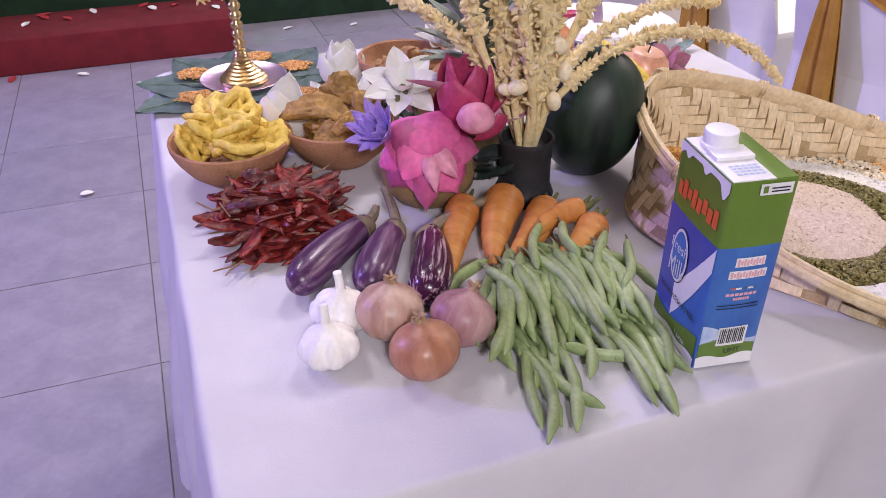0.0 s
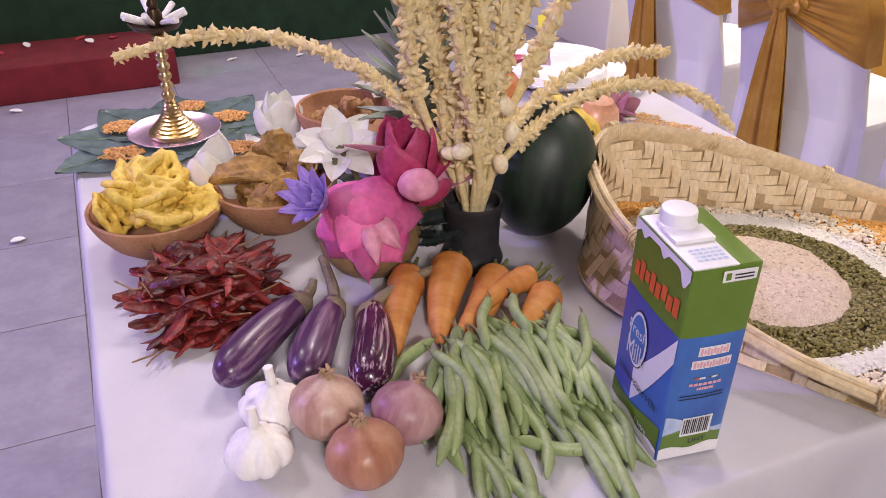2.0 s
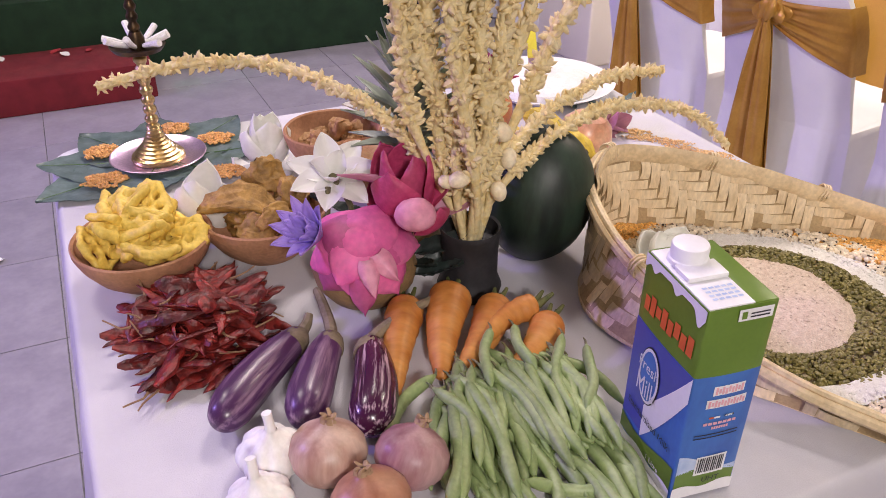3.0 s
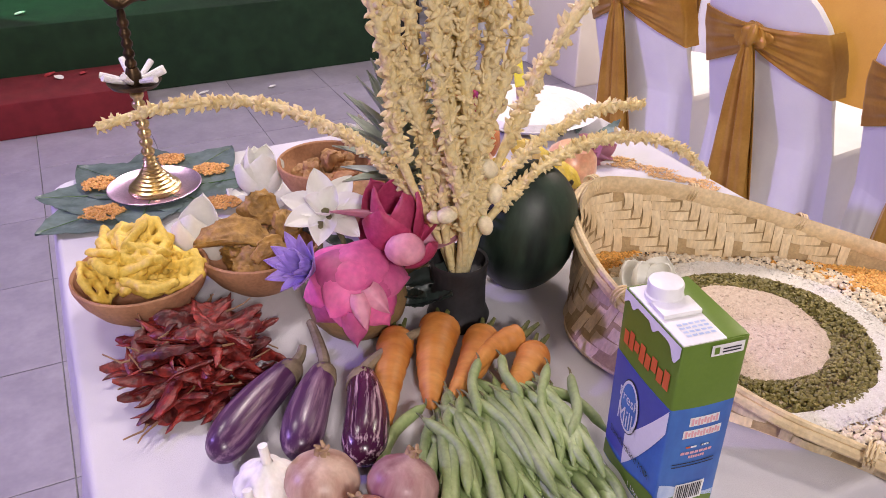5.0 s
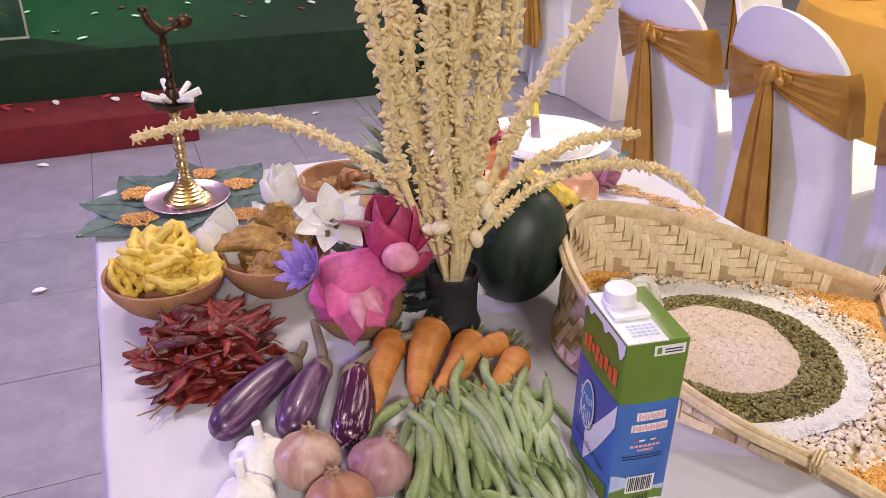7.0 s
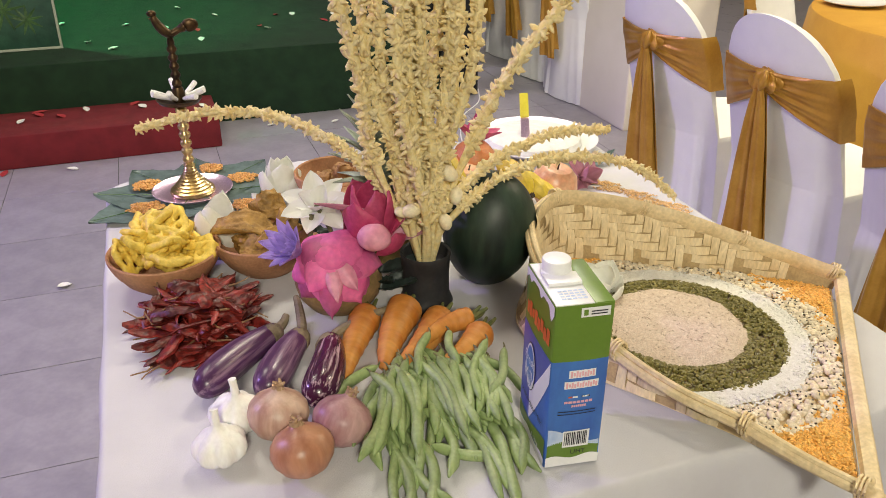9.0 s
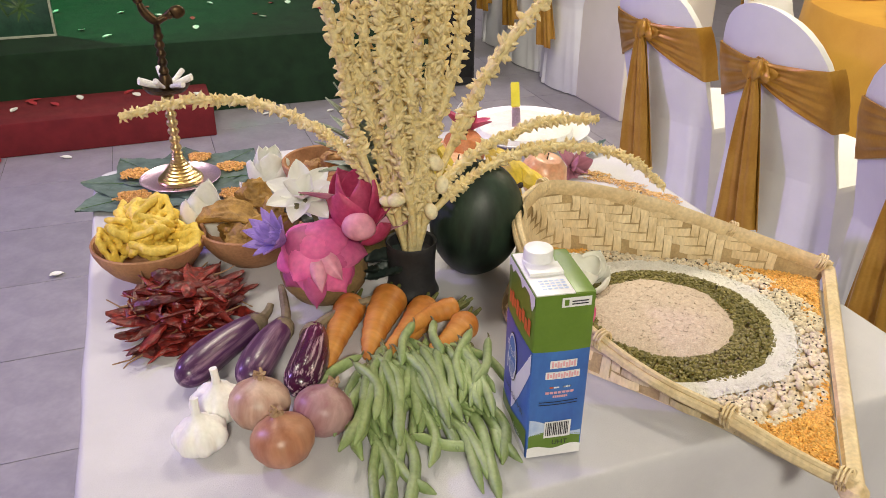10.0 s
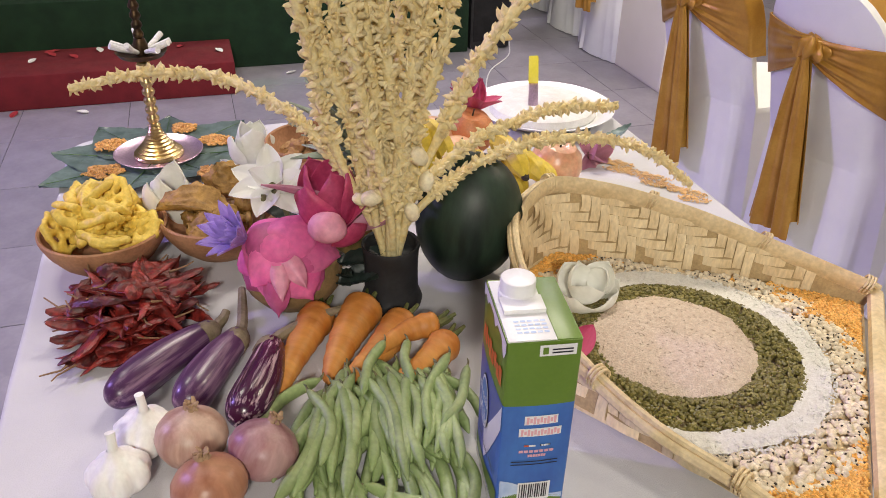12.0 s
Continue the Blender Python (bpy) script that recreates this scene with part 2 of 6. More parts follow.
# ---- table and cloth ----
def rounded_rect(x0, x1, y0, y1, r, n_side, n_arc):
    """Points and outward normals round a rectangle with round corners."""
    out = []
    for cx, cy, a0, nxt in ((x1 - r, y0 + r, -90, 0), (x1 - r, y1 - r, 0, 1), (x0 + r, y1 - r, 90, 2), (x0 + r, y0 + r, 180, 3)):
        for i in range(n_arc + 1):
            a = radians(a0 + 90 * i / n_arc)
            out.append((Vector((cx + r * math.cos(a), cy + r * math.sin(a), 0)), Vector((math.cos(a), math.sin(a), 0))))
        p, q = out[-1]
        e = {0: (x1, y1 - r), 1: (x0 + r, y1), 2: (x0, y0 + r), 3: (x1 - r, y0)}[nxt]
        for i in range(1, n_side):
            out.append((p.lerp(Vector((*e, 0)), i / n_side), q))
    return out


X0, X1, Y0, Y1 = -0.028, 0.985, 0.414, 1.467


def tablecloth():
    loop = rounded_rect(X0, X1, Y0, Y1, 0.05, 44, 6)
    c = Vector(((X0 + X1) / 2, (Y0 + Y1) / 2, 0))
    n, vs, fs = len(loop), [], []
    rings = [(s, 0.0, 0.0) for s in (0.0, 0.15, 0.3, 0.45, 0.6, 0.72, 0.82, 0.9, 0.95, 0.98)]
    drop = [(0.0, 0.0), (0.004, 0.0015), (0.007, 0.006), (0.009, 0.013), (0.0105, 0.03), (0.012, 0.06), (0.014, 0.11), (0.016, 0.18), (0.019, 0.27), (0.022, 0.38), (0.026, 0.5), (0.030, 0.61)]
    total = len(rings) + len(drop)
    for s, _, _ in rings:
        for i, (p, q) in enumerate(loop):
            w = c.lerp(p, s)
            z = 0.0012 * noise.noise((w.x * 6, w.y * 6, 1)) + 0.0006 * noise.noise((w.x * 22, w.y * 22, 5))
            vs.append((w.x, w.y, T - 0.001 + z))
    for out, d in drop:
        for i, (p, q) in enumerate(loop):
            k = i / n * 2 * math.pi
            amp = min(d, 0.4) * 0.10
            f = amp * (noise.noise((math.cos(k) * 5.5, math.sin(k) * 5.5, d * 0.8)) * 1.6 + 0.8 * math.sin(k * 17 + 2 * noise.noise((math.cos(k), math.sin(k), 3))))
            w = p + q * (out - 0.007 + f)
            vs.append((w.x, w.y, T - 0.001 - d + (0.0006 * noise.noise((w.x * 20, w.y * 20, 5)) if d < 0.002 else 0)))
    for j in range(total - 1):
        for i in range(n):
            b, e = j * n + i, j * n + (i + 1) % n
            fs.append((b, e, e + n, b + n))
    return vs, fs


table = thing("table", pose(0, 0, 0), "square table hidden under a white cloth", "table")
part("tabletop", box(X0 + 0.012, X1 - 0.012, Y0 + 0.012, Y1 - 0.012, T - 0.03, T - 0.006, 0.004), WALL, table)
for x in (X0 + 0.06, X1 - 0.1):
    for y in (Y0 + 0.06, Y1 - 0.1):
        part("leg", box(x, x + 0.04, y, y + 0.04, 0, T - 0.031, 0.003), DARK_BRASS, table)
tagged(part("tablecloth", tablecloth(), CLOTH, sharp=80), "white cotton tablecloth draped over the table with soft folds", "tablecloth")


# ---- chairs ----
def chair_half(z):
    return 0.197 + max(0, 0.6 - z) * 0.05 if z < 0.70 else 0.197 * math.sqrt(max(0.0, 1 - ((z - 0.70) / 0.243) ** 2.3))


def chair_back(s, z):
    """How far the hollow, leaning back stands out behind the chair at s across it (-1..1) and height z."""
    return -0.05 * (1 - (s * chair_half(z) / 0.197) ** 2) - 0.285 * max(0.0, z - 0.47)


def covered_chair(at, knot=-0.009):
    ch = thing("banquet_chair", at, "banquet chair in a white stretch cover with a gold satin sash", "chair", "covered chairs")
    n, vs, fs = 96, [], []
    levels = [0.005, 0.1, 0.2, 0.3, 0.4, 0.45, 0.468, 0.47, 0.52, 0.58, 0.64, 0.70, 0.74, 0.78, 0.82, 0.86, 0.89, 0.91, 0.925, 0.934, 0.940, 0.9425]
    for z in levels:
        h = chair_half(z)
        deep = 0.46 + 0.03 * (0.46 - z) if z < 0.4695 else 0.045 * min(1.0, (h / 0.12) ** 0.7)
        for i in range(n):
            a = 2 * math.pi * i / n
            cs, sn = math.cos(a), math.sin(a)
            s = math.copysign(abs(sn) ** 0.5, sn)
            low = max(0, 0.62 - z) / 0.62
            fold = 0.012 * math.sin(a * 7 + 1) * low
            x = chair_back(s, z) + (0.0 if cs < 0 else deep) * abs(cs) ** 0.45
            ripple = low * (0.030 * noise.noise((s * 4.5, z * 0.7, 2.0)) + 0.012 * noise.noise((s * 11, z * 1.1, 6.0))) if cs < 0 else 0.0
            vs.append((x + ripple, s * (h + fold) * (0.86 if cs > 0.25 and z < 0.4695 else 1.0), z))
    for j in range(len(levels) - 1):
        for i in range(n):
            b, c = j * n + i, j * n + (i + 1) % n
            fs.append((b, c, c + n, b + n))
    fs.append(tuple(range((len(levels) - 1) * n, len(levels) * n)))
    part("cover", (vs, fs), CHAIR_COVER, ch, sharp=50)
    mid = knot / 0.197

    def band(u, v):
        """The sash: wide round the sides, drawn together at the knot."""
        s = -1.22 + 2.44 * u
        k = min(1.0, abs(s - mid) / (1.0 + (mid if s < mid else -mid)))
        low = 0.742 - 0.108 * k ** 0.85
        high = 0.792 + 0.012 * k + 0.010 * (1 - k) ** 6
        z = low + (high - low) * v
        q = max(-1.0, min(1.0, s))
        h = chair_half(z) + 0.004
        fan = math.sin(v * 19 + 1.5 * noise.noise((s * 1.5, v * 2, 1))) + 0.6 * math.sin(v * 41 + 3 * s)
        pleat = 0.0042 * fan * (1 - k) ** 0.6 + 0.004 * noise.noise((s * 3, v * 5, 7))
        return (chair_back(q, z) - 0.008 - 0.012 * (1 - k) ** 3 + pleat + max(0.0, abs(s) - 1) * 0.27, q * h, z)
    part("sash", sheet(band, 84, 36, 0.003), SATIN, ch, "gold satin sash", sharp=80)
    kz = 0.768
    kx = chair_back(mid, kz) - 0.022

    def gather(u, v):
        """The crumpled knot."""
        a, b = 2 * math.pi * u, math.pi * (v - 0.5)
        r = 1 + 0.28 * math.sin(7 * a + 3 * v) * math.cos(b) + 0.55 * noise.noise((math.cos(a) * 1.6, math.sin(a) * 1.6, v * 3 + 4))
        return (kx + 0.020 * r * math.cos(b) * math.sin(a), knot - 0.004 + 0.046 * r * math.cos(b) * math.cos(a), kz + 0.030 * r * math.sin(b))
    part("knot", sheet(gather, 44, 16), SATIN, ch, "crumpled satin knot", sharp=80)
    for side, lean, low, w in ((1, 0.030, 0.25, 0.062), (-1, -0.012, 0.30, 0.030)):
        def tail(u, v, side=side, lean=lean, low=low, w=w):
            z = kz - 0.020 - (kz - 0.020 - low) * v
            half = 0.012 + w * v ** 0.7
            deep = 0.013 * math.sin(u * 11 + 1.6 * v + side) + 0.006 * math.sin(u * 25 + 4 * v)
            return (kx - 0.004 - 0.008 * side + deep * (0.35 + 0.65 * v) + 0.055 * v, knot + lean * v + (u - 0.5) * 2 * half, z)
        part("tail", sheet(tail, 28, 16, 0.002), SATIN, ch, sharp=80)
    return ch


first = covered_chair(pose(1.749, 2.12, 0, 0, 0, 8))
copy_thing(first, pose(1.772, 1.599, 0, 0, 0, 7))
copy_thing(first, pose(1.750, 1.055, 0, 0, 0, 8))


# ---- bowls ----
def clay_bowl(at, r, h, label):
    th = thing("clay_bowl", at, label, "bowl", "clay bowls")
    k = r / 0.08
    prof = [(0.0, 0.002), (0.03 * k, 0.0), (0.042 * k, 0.004), (0.062 * k, 0.02 * h / 0.06), (0.075 * k, 0.038 * h / 0.06), (0.081 * k, 0.052 * h / 0.06), (0.0815 * k, h - 0.002), (0.0795 * k, h),
            (0.0765 * k, h - 0.002), (0.074 * k, 0.048 * h / 0.06), (0.064 * k, 0.03 * h / 0.06), (0.045 * k, 0.014), (0.0, 0.009)]
    part("bowl_body", lathe(prof, 40, 0.012, r * 90), CLAY, th)
    return th


clay_bowl(pose(0.067, 1.008, T), 0.080, 0.062, "terracotta bowl heaped with yellow fried rosette cookies")
clay_bowl(pose(0.214, 1.01, T), 0.080, 0.066, "terracotta bowl heaped with brown fried sweets")
clay_bowl(pose(0.371, 1.205, T), 0.073, 0.072, "terracotta bowl with brown cubes of sweet")
clay_bowl(pose(0.388, 1.118, T), 0.060, 0.06, "terracotta bowl with round brown oil cakes")

vase = thing("vase", pose(0.412, 0.826, T), "black cylindrical clay vase with a flared foot", "vase")
part("vase_body", lathe([(0, 0.0), (0.037, 0.0), (0.039, 0.008), (0.036, 0.016), (0.0335, 0.022), (0.033, 0.05), (0.0345, 0.078), (0.036, 0.084), (0.035, 0.087), (0.032, 0.085), (0.030, 0.07), (0.0, 0.065)], 32), BLACK_PLASTIC, vase)
melon = part("watermelon", moved(ball(0.068, 0.067, 0.088, 20, 32, 0.03, 1.0, 1.0), pose(0, 0, 0.087, 0, 8, -20)), MELON, at=pose(0.524, 0.862, T))
part("stalk_scar", moved(ball(0.006, 0.006, 0.003, 5, 10, 0.2), Matrix.Translation((0.011, -0.004, 0.1745))), CALYX_DRY, melon)
tagged(melon, "small dark green watermelon standing on end", "watermelon")

# ---- basket ----
RIM = [(0.705, 0.298, 0.022), (0.672, 0.360, 0.026), (0.639, 0.422, 0.036), (0.602, 0.484, 0.042), (0.574, 0.545, 0.052), (0.553, 0.610, 0.066), (0.544, 0.670, 0.080), (0.544, 0.725, 0.092), (0.554, 0.775, 0.102),
       (0.574, 0.825, 0.109), (0.605, 0.862, 0.112), (0.650, 0.884, 0.115), (0.722, 0.857, 0.108), (0.800, 0.810, 0.093), (0.862, 0.774, 0.074), (0.930, 0.725, 0.052), (1.003, 0.656, 0.031)]
basket = thing("winnowing_basket", pose(0, 0, T), "woven bamboo winnowing basket laid out with rings of grain", "basket")
rim = spline(RIM, 90)
centre = Vector((0.735, 0.62, 0))


def wall_point(s, h):
    """s along the rim 0..1, h from the floor (0) to the rim (1)."""
    k = s * (len(rim) - 1)
    i = min(int(k), len(rim) - 2)
    p = rim[i].lerp(rim[i + 1], k - i)
    base = Vector((p.x, p.y, 0)) + (centre - Vector((p.x, p.y, 0))).normalized() * (0.005 + (0.010 - 0.052 * math.exp(-((s - 0.40) / 0.13) ** 2)) * (1 - h) ** 1.3)
    return Vector((base.x, base.y, 0.003 + (p.z - 0.006) * h))


# Panel coloured dark so the gaps between the strips look shaded.
part("wall_panel", sheet(lambda u, v: wall_point(u, v), 90, 8, 0.0008), BAMBOO_SHADED, basket, sharp=60)
floor_pts = [wall_point(i / 59, 0) for i in range(60)]
part("base_panel", ([(p.x, p.y, 0.002) for p in floor_pts] + [(p.x, p.y, 0.006) for p in floor_pts],
                   [tuple(range(60))[::-1], tuple(range(60, 120))] + [(i, (i + 1) % 60, 60 + (i + 1) % 60, 60 + i) for i in range(60)]), BAMBOO, basket, smooth=False)
part("rim_strip", tube(rim, 0.0046, 8, 0.9), BAMBOO_POLE, basket)
far_rim = rim[50:]
part("rim_band", sheet(lambda u, v: far_rim[min(int(u * 39.999), 39)] + (centre - Vector((far_rim[min(int(u * 39.999), 39)].x, far_rim[min(int(u * 39.999), 39)].y, 0))).normalized() * (0.006 + 0.003 * math.sin(math.pi * v)) + Vector((0, 0, -0.014 + 0.022 * v)), 39, 5, 0.003), BAMBOO_POLE, basket, sharp=60)
part("end_strip", tube([(0.705, 0.298, 0.014), (0.85, 0.472, 0.013), (1.003, 0.656, 0.02)], 0.010, 8, 0.8), BAMBOO_POLE, basket)

# ---- milk carton ----
PRINT_GREEN = surf("printed_green", (0.11, 0.20, 0.02), (0.14, 0.24, 0.03), 10, 0.33, 0.00005, 300, fine=0.03)
PRINT_BLUE = surf("printed_blue", (0.04, 0.10, 0.40), (0.06, 0.20, 0.55), 14, 0.33, 0.00005, 300, fine=0.03, stretch=(1, 1, 0.5))
PRINT_WHITE = surf("printed_white", (0.78, 0.78, 0.80), (0.84, 0.84, 0.85), 20, 0.35, 0, 300, fine=0.02)
PRINT_SKY = surf("printed_pale_blue", (0.32, 0.45, 0.72), (0.62, 0.70, 0.85), 40, 0.35, 0, 300, fine=0.02)
PRINT_RED = surf("printed_orange_red", (0.62, 0.10, 0.03), (0.70, 0.13, 0.04), 20, 0.35, 0, 300, fine=0.02)
PRINT_PINK = surf("printed_pink", (0.75, 0.36, 0.42), (0.80, 0.45, 0.50), 20, 0.35, 0, 300, fine=0.02)
PRINT_BLACK = surf("printed_black", (0.012, 0.012, 0.02), (0.02, 0.02, 0.03), 20, 0.35, 0, 300, fine=0.02)
PLASTIC_WHITE = surf("white_plastic", (0.80, 0.80, 0.81), (0.85, 0.85, 0.86), 20, 0.3, 0, 300, fine=0.02)
CW, CD, CH = 0.061, 0.091, 0.2
carton = thing("milk_carton", pose(0.421, 0.462, T, 0, 0, -8.5), "one litre blue and green milk carton with a white screw cap", "carton")


def carton_shell(z0, z1):
    """A slightly bulging sleeve of the carton between two heights."""
    loop = rounded_rect(0, CW, 0, CD, 0.002, 8, 2)
    vs, fs, n, rows = [], [], len(loop), 10
    for j in range(rows + 1):
        z = z0 + (z1 - z0) * j / rows
        bulge = 0.0022 * math.sin(math.pi * min(1, max(0, z / CH)))
        for p, q in loop:
            side = math.sin(math.pi * p.x / CW) if abs(q.y) > 0.9 else math.sin(math.pi * p.y / CD) if abs(q.x) > 0.9 else 0
            w = p + q * bulge * max(0, side)
            vs.append((w.x, w.y, z))
    for j in range(rows):
        for i in range(n):
            b, c = j * n + i, j * n + (i + 1) % n
            fs.append((b, c, c + n, b + n))
    fs += [tuple(range(n))[::-1], tuple(range(rows * n, rows * n + n))]
    return vs, fs


body = part("carton_body", carton_shell(0.0005, 0.136), PRINT_BLUE, carton, "printed blue lower part")
top = part("carton_top", carton_shell(0.136, CH), PRINT_GREEN, carton, "printed green top")


def bulged(side, a, z, d):
    """A place on a face of the carton: a across it from the front edge, z up, d proud of it."""
    b = 0.0022 * math.sin(math.pi * min(1, max(0, z / CH)))
    if side == "front":
        return (a, -b * math.sin(math.pi * min(1, max(0, a / CW))) - d, z)
    if side == "side":
        return (-b * math.sin(math.pi * min(1, max(0, a / CD))) - d, a, z)
    return (a, z, CH + d)


def band_print(name, side, lower, upper, a0, a1, material, parent, d=0.0004, n=24):
    """Printed area between two lines lower(a) and upper(a)."""
    part(name, sheet(lambda u, v: bulged(side, a0 + (a1 - a0) * u, lower(a0 + (a1 - a0) * u) * (1 - v) + upper(a0 + (a1 - a0) * u) * v, d), n, 8), material, parent)


def bar(name, side, a0, a1, z0, z1, material, parent, d=0.0008):
    band_print(name, side, lambda a: z0, lambda a: z1, a0, a1, material, parent, d, 6)


def words(text, side, a, z, size, material, parent, d=0.001, squeeze=1.0, lean=0.0):
    cu = bpy.data.curves.new("words", "FONT")
    cu.body, cu.size, cu.align_x = text, size, "CENTER"
    ob = bpy.data.objects.new("words", cu)
    me = bpy.data.meshes.new_from_object(ob)
    bpy.data.objects.remove(ob)
    me.materials.append(material)
    for v in me.vertices:
        x, y = v.co.x * squeeze, v.co.y
        y += x * lean
        v.co = bulged(side, a + (x if side == "front" else -x), z + y, d)
    return part("lettering", me, material, parent)


# front face
band_print("green_foot", "front", lambda a: 0.010, lambda a: 0.030 + 0.004 * math.sin(a * 70), 0.002, 0.059, PRINT_GREEN, body)
band_print("pale_wave", "front", lambda a: 0.028 + 0.004 * math.sin(a * 70), lambda a: 0.041 + 0.010 * math.cos(a * 60), 0.002, 0.059, PRINT_SKY, body)
band_print("white_foot", "front", lambda a: 0.001, lambda a: 0.013 + 0.002 * math.sin(a * 160), 0.001, 0.060, PRINT_WHITE, body, 0.0008)
for k, (z, a0, a1, h) in enumerate(((0.117, 0.020, 0.046, 0.0075), (0.104, 0.016, 0.050, 0.007))):
    n = 9 if k == 0 else 12
    bar("text_backing", "front", a0 - 0.0012, a1 + 0.0012, z - 0.001, z + h + 0.001, PRINT_WHITE, body, 0.0007)
    for i in range(n):
        w = (a1 - a0) / n
        bar("text_bar", "front", a0 + i * w + 0.0004, a0 + (i + 1) * w - 0.0003, z + 0.0014 * (i % 3 == 1), z + h - 0.0016 * (i % 2), PRINT_PINK, body, 0.0011)
for a0, a1, k in ((0.020, 0.024, PRINT_RED), (0.0245, 0.030, PRINT_WHITE), (0.034, 0.043, PRINT_BLACK), (0.035, 0.042, PRINT_WHITE)):
    bar("text_bar", "front", a0, a1, 0.0915, 0.0935, k, body, 0.0009)
for z, a0, a1 in ((0.0845, 0.016, 0.047), (0.0795, 0.024, 0.040)):
    for i in range(7):
        w = (a1 - a0) / 7
        bar("text_bar", "front", a0 + i * w, a0 + (i + 0.8) * w, z, z + 0.003, PRINT_PINK, body, 0.0009)
for z in (0.0735, 0.070):
    bar("text_bar", "front", 0.010, 0.051, z, z + 0.0011, PRINT_BLACK, body, 0.0009)
bar("barcode_panel", "front", 0.018, 0.047, 0.026, 0.048, PRINT_WHITE, body, 0.0009)
for i in range(13):
    bar("barcode_bar", "front", 0.0195 + i * 0.002, 0.0195 + i * 0.002 + (0.0013 if i % 3 else 0.0008), 0.029, 0.0465, PRINT_BLACK, body, 0.0013)
words("UHT", "front", 0.036, 0.0165, 0.0085, PRINT_BLACK, body, 0.0013)
bar("seal_label", "front", 0.026, 0.056, 0.187, 0.1975, PRINT_WHITE, top, 0.0014)
bar("text_bar", "front", 0.0285, 0.033, 0.189, 0.1955, PRINT_GREEN, top, 0.0018)
for z in (0.1895, 0.1925):
    bar("text_bar", "front", 0.036, 0.053, z, z + 0.0014, PRINT_BLACK, top, 0.0018)
# wide side face
PRINT_DEEP = surf("printed_violet_blue", (0.055, 0.060, 0.34), (0.07, 0.085, 0.42), 14, 0.33, 0.00005, 300, fine=0.03)
band_print("deep_blue", "side", lambda a: 0.135 - 1.55 * a + 4 * a * a if a < 0.056 else 0.03, lambda a: 0.1355, 0.002, 0.0895, PRINT_DEEP, body, 0.0003, 40)
band_print("milk_pour", "side", lambda a: 0.112 - 2.0 * a + 8 * a * a, lambda a: 0.1365 - 1.55 * a + 4 * a * a, 0.001, 0.056, PRINT_WHITE, body, 0.0005)
band_print("green_foot", "side", lambda a: 0.010, lambda a: 0.030 + 0.006 * math.cos(a * 50), 0.002, 0.089, PRINT_GREEN, body, 0.0008)
band_print("white_foot", "side", lambda a: 0.001, lambda a: 0.011 + 0.002 * math.sin(a * 140), 0.001, 0.089, PRINT_WHITE, body, 0.0011)
part("badge", sheet(lambda u, v: bulged("side", 0.055 + 0.0165 * v * math.cos(u * 2 * math.pi), 0.0945 + 0.030 * v * math.sin(u * 2 * math.pi), 0.0008), 28, 3), PRINT_BLACK, body)
part("badge_inner", sheet(lambda u, v: bulged("side", 0.055 + 0.0158 * v * math.cos(u * 2 * math.pi), 0.0945 + 0.0285 * v * math.sin(u * 2 * math.pi), 0.0012), 28, 3), PRINT_WHITE, body)
part("badge_field", sheet(lambda u, v: bulged("side", 0.055 + 0.0132 * v * math.cos(u * 2 * math.pi), 0.0945 + 0.0255 * v * math.sin(u * 2 * math.pi), 0.0014), 28, 3), PRINT_BLUE, body)
words("Fresh", "side", 0.055, 0.0985, 0.0155, PRINT_WHITE, body, 0.0022, 0.98)
words("Milk", "side", 0.055, 0.0725, 0.029, PRINT_WHITE, body, 0.0022, 0.66)
words("Standardised Milk", "side", 0.046, 0.0475, 0.0105, PRINT_BLACK, body, 0.0018, 0.92)

words("1 Litre", "side", 0.030, 0.0135, 0.008, PRINT_WHITE, body, 0.0018)
for i in range(8):
    bar("brand_block", "side", 0.008 + i * 0.0093, 0.0158 + i * 0.0093, 0.150 + (0.004 if i % 3 == 2 else 0), 0.168 - (0.004 if i % 2 else 0), PRINT_RED, top, 0.0008)
band_print("milk_edge", "side", lambda a: 0.1935 - 0.006 * max(0, math.sin(a * 190)) ** 2 - 0.007 * max(0, math.sin(a * 75 + 1)) ** 6, lambda a: 0.1995, 0.001, 0.090, PRINT_WHITE, top, 0.0006, 60)
# top, cap
part("top_panel", box(0.001, 0.040, 0.001, 0.088, CH - 0.0005, CH + 0.0012, 0.0004), PRINT_WHITE, carton, "white printed top panel")
part("top_panel", box(0.0405, 0.060, 0.001, 0.089, CH - 0.0005, CH + 0.0007, 0.0003), PRINT_GREEN, carton)
for i in range(4):
    for k in range(5):
        bar("text_bar", "top", 0.010 + k * 0.0055, 0.0142 + k * 0.0055, 0.010 + i * 0.005, 0.0125 + i * 0.005, PRINT_SKY, carton, 0.0016)
cap = part("cap", moved(lathe([(0, 0.0), (0.0165, 0.0), (0.0165, 0.004), (0.0152, 0.005)] + [(0.0152, 0.006), (0.0152, 0.015), (0.0145, 0.0165), (0.013, 0.017), (0.0, 0.017)], 36), pose(0.022, 0.066, CH + 0.0012)), PLASTIC_WHITE, carton, "white plastic screw cap")
part("spout_base", box(0.004, 0.040, 0.036, 0.058, CH + 0.0013, CH + 0.0055, 0.0012), PLASTIC_WHITE, carton)

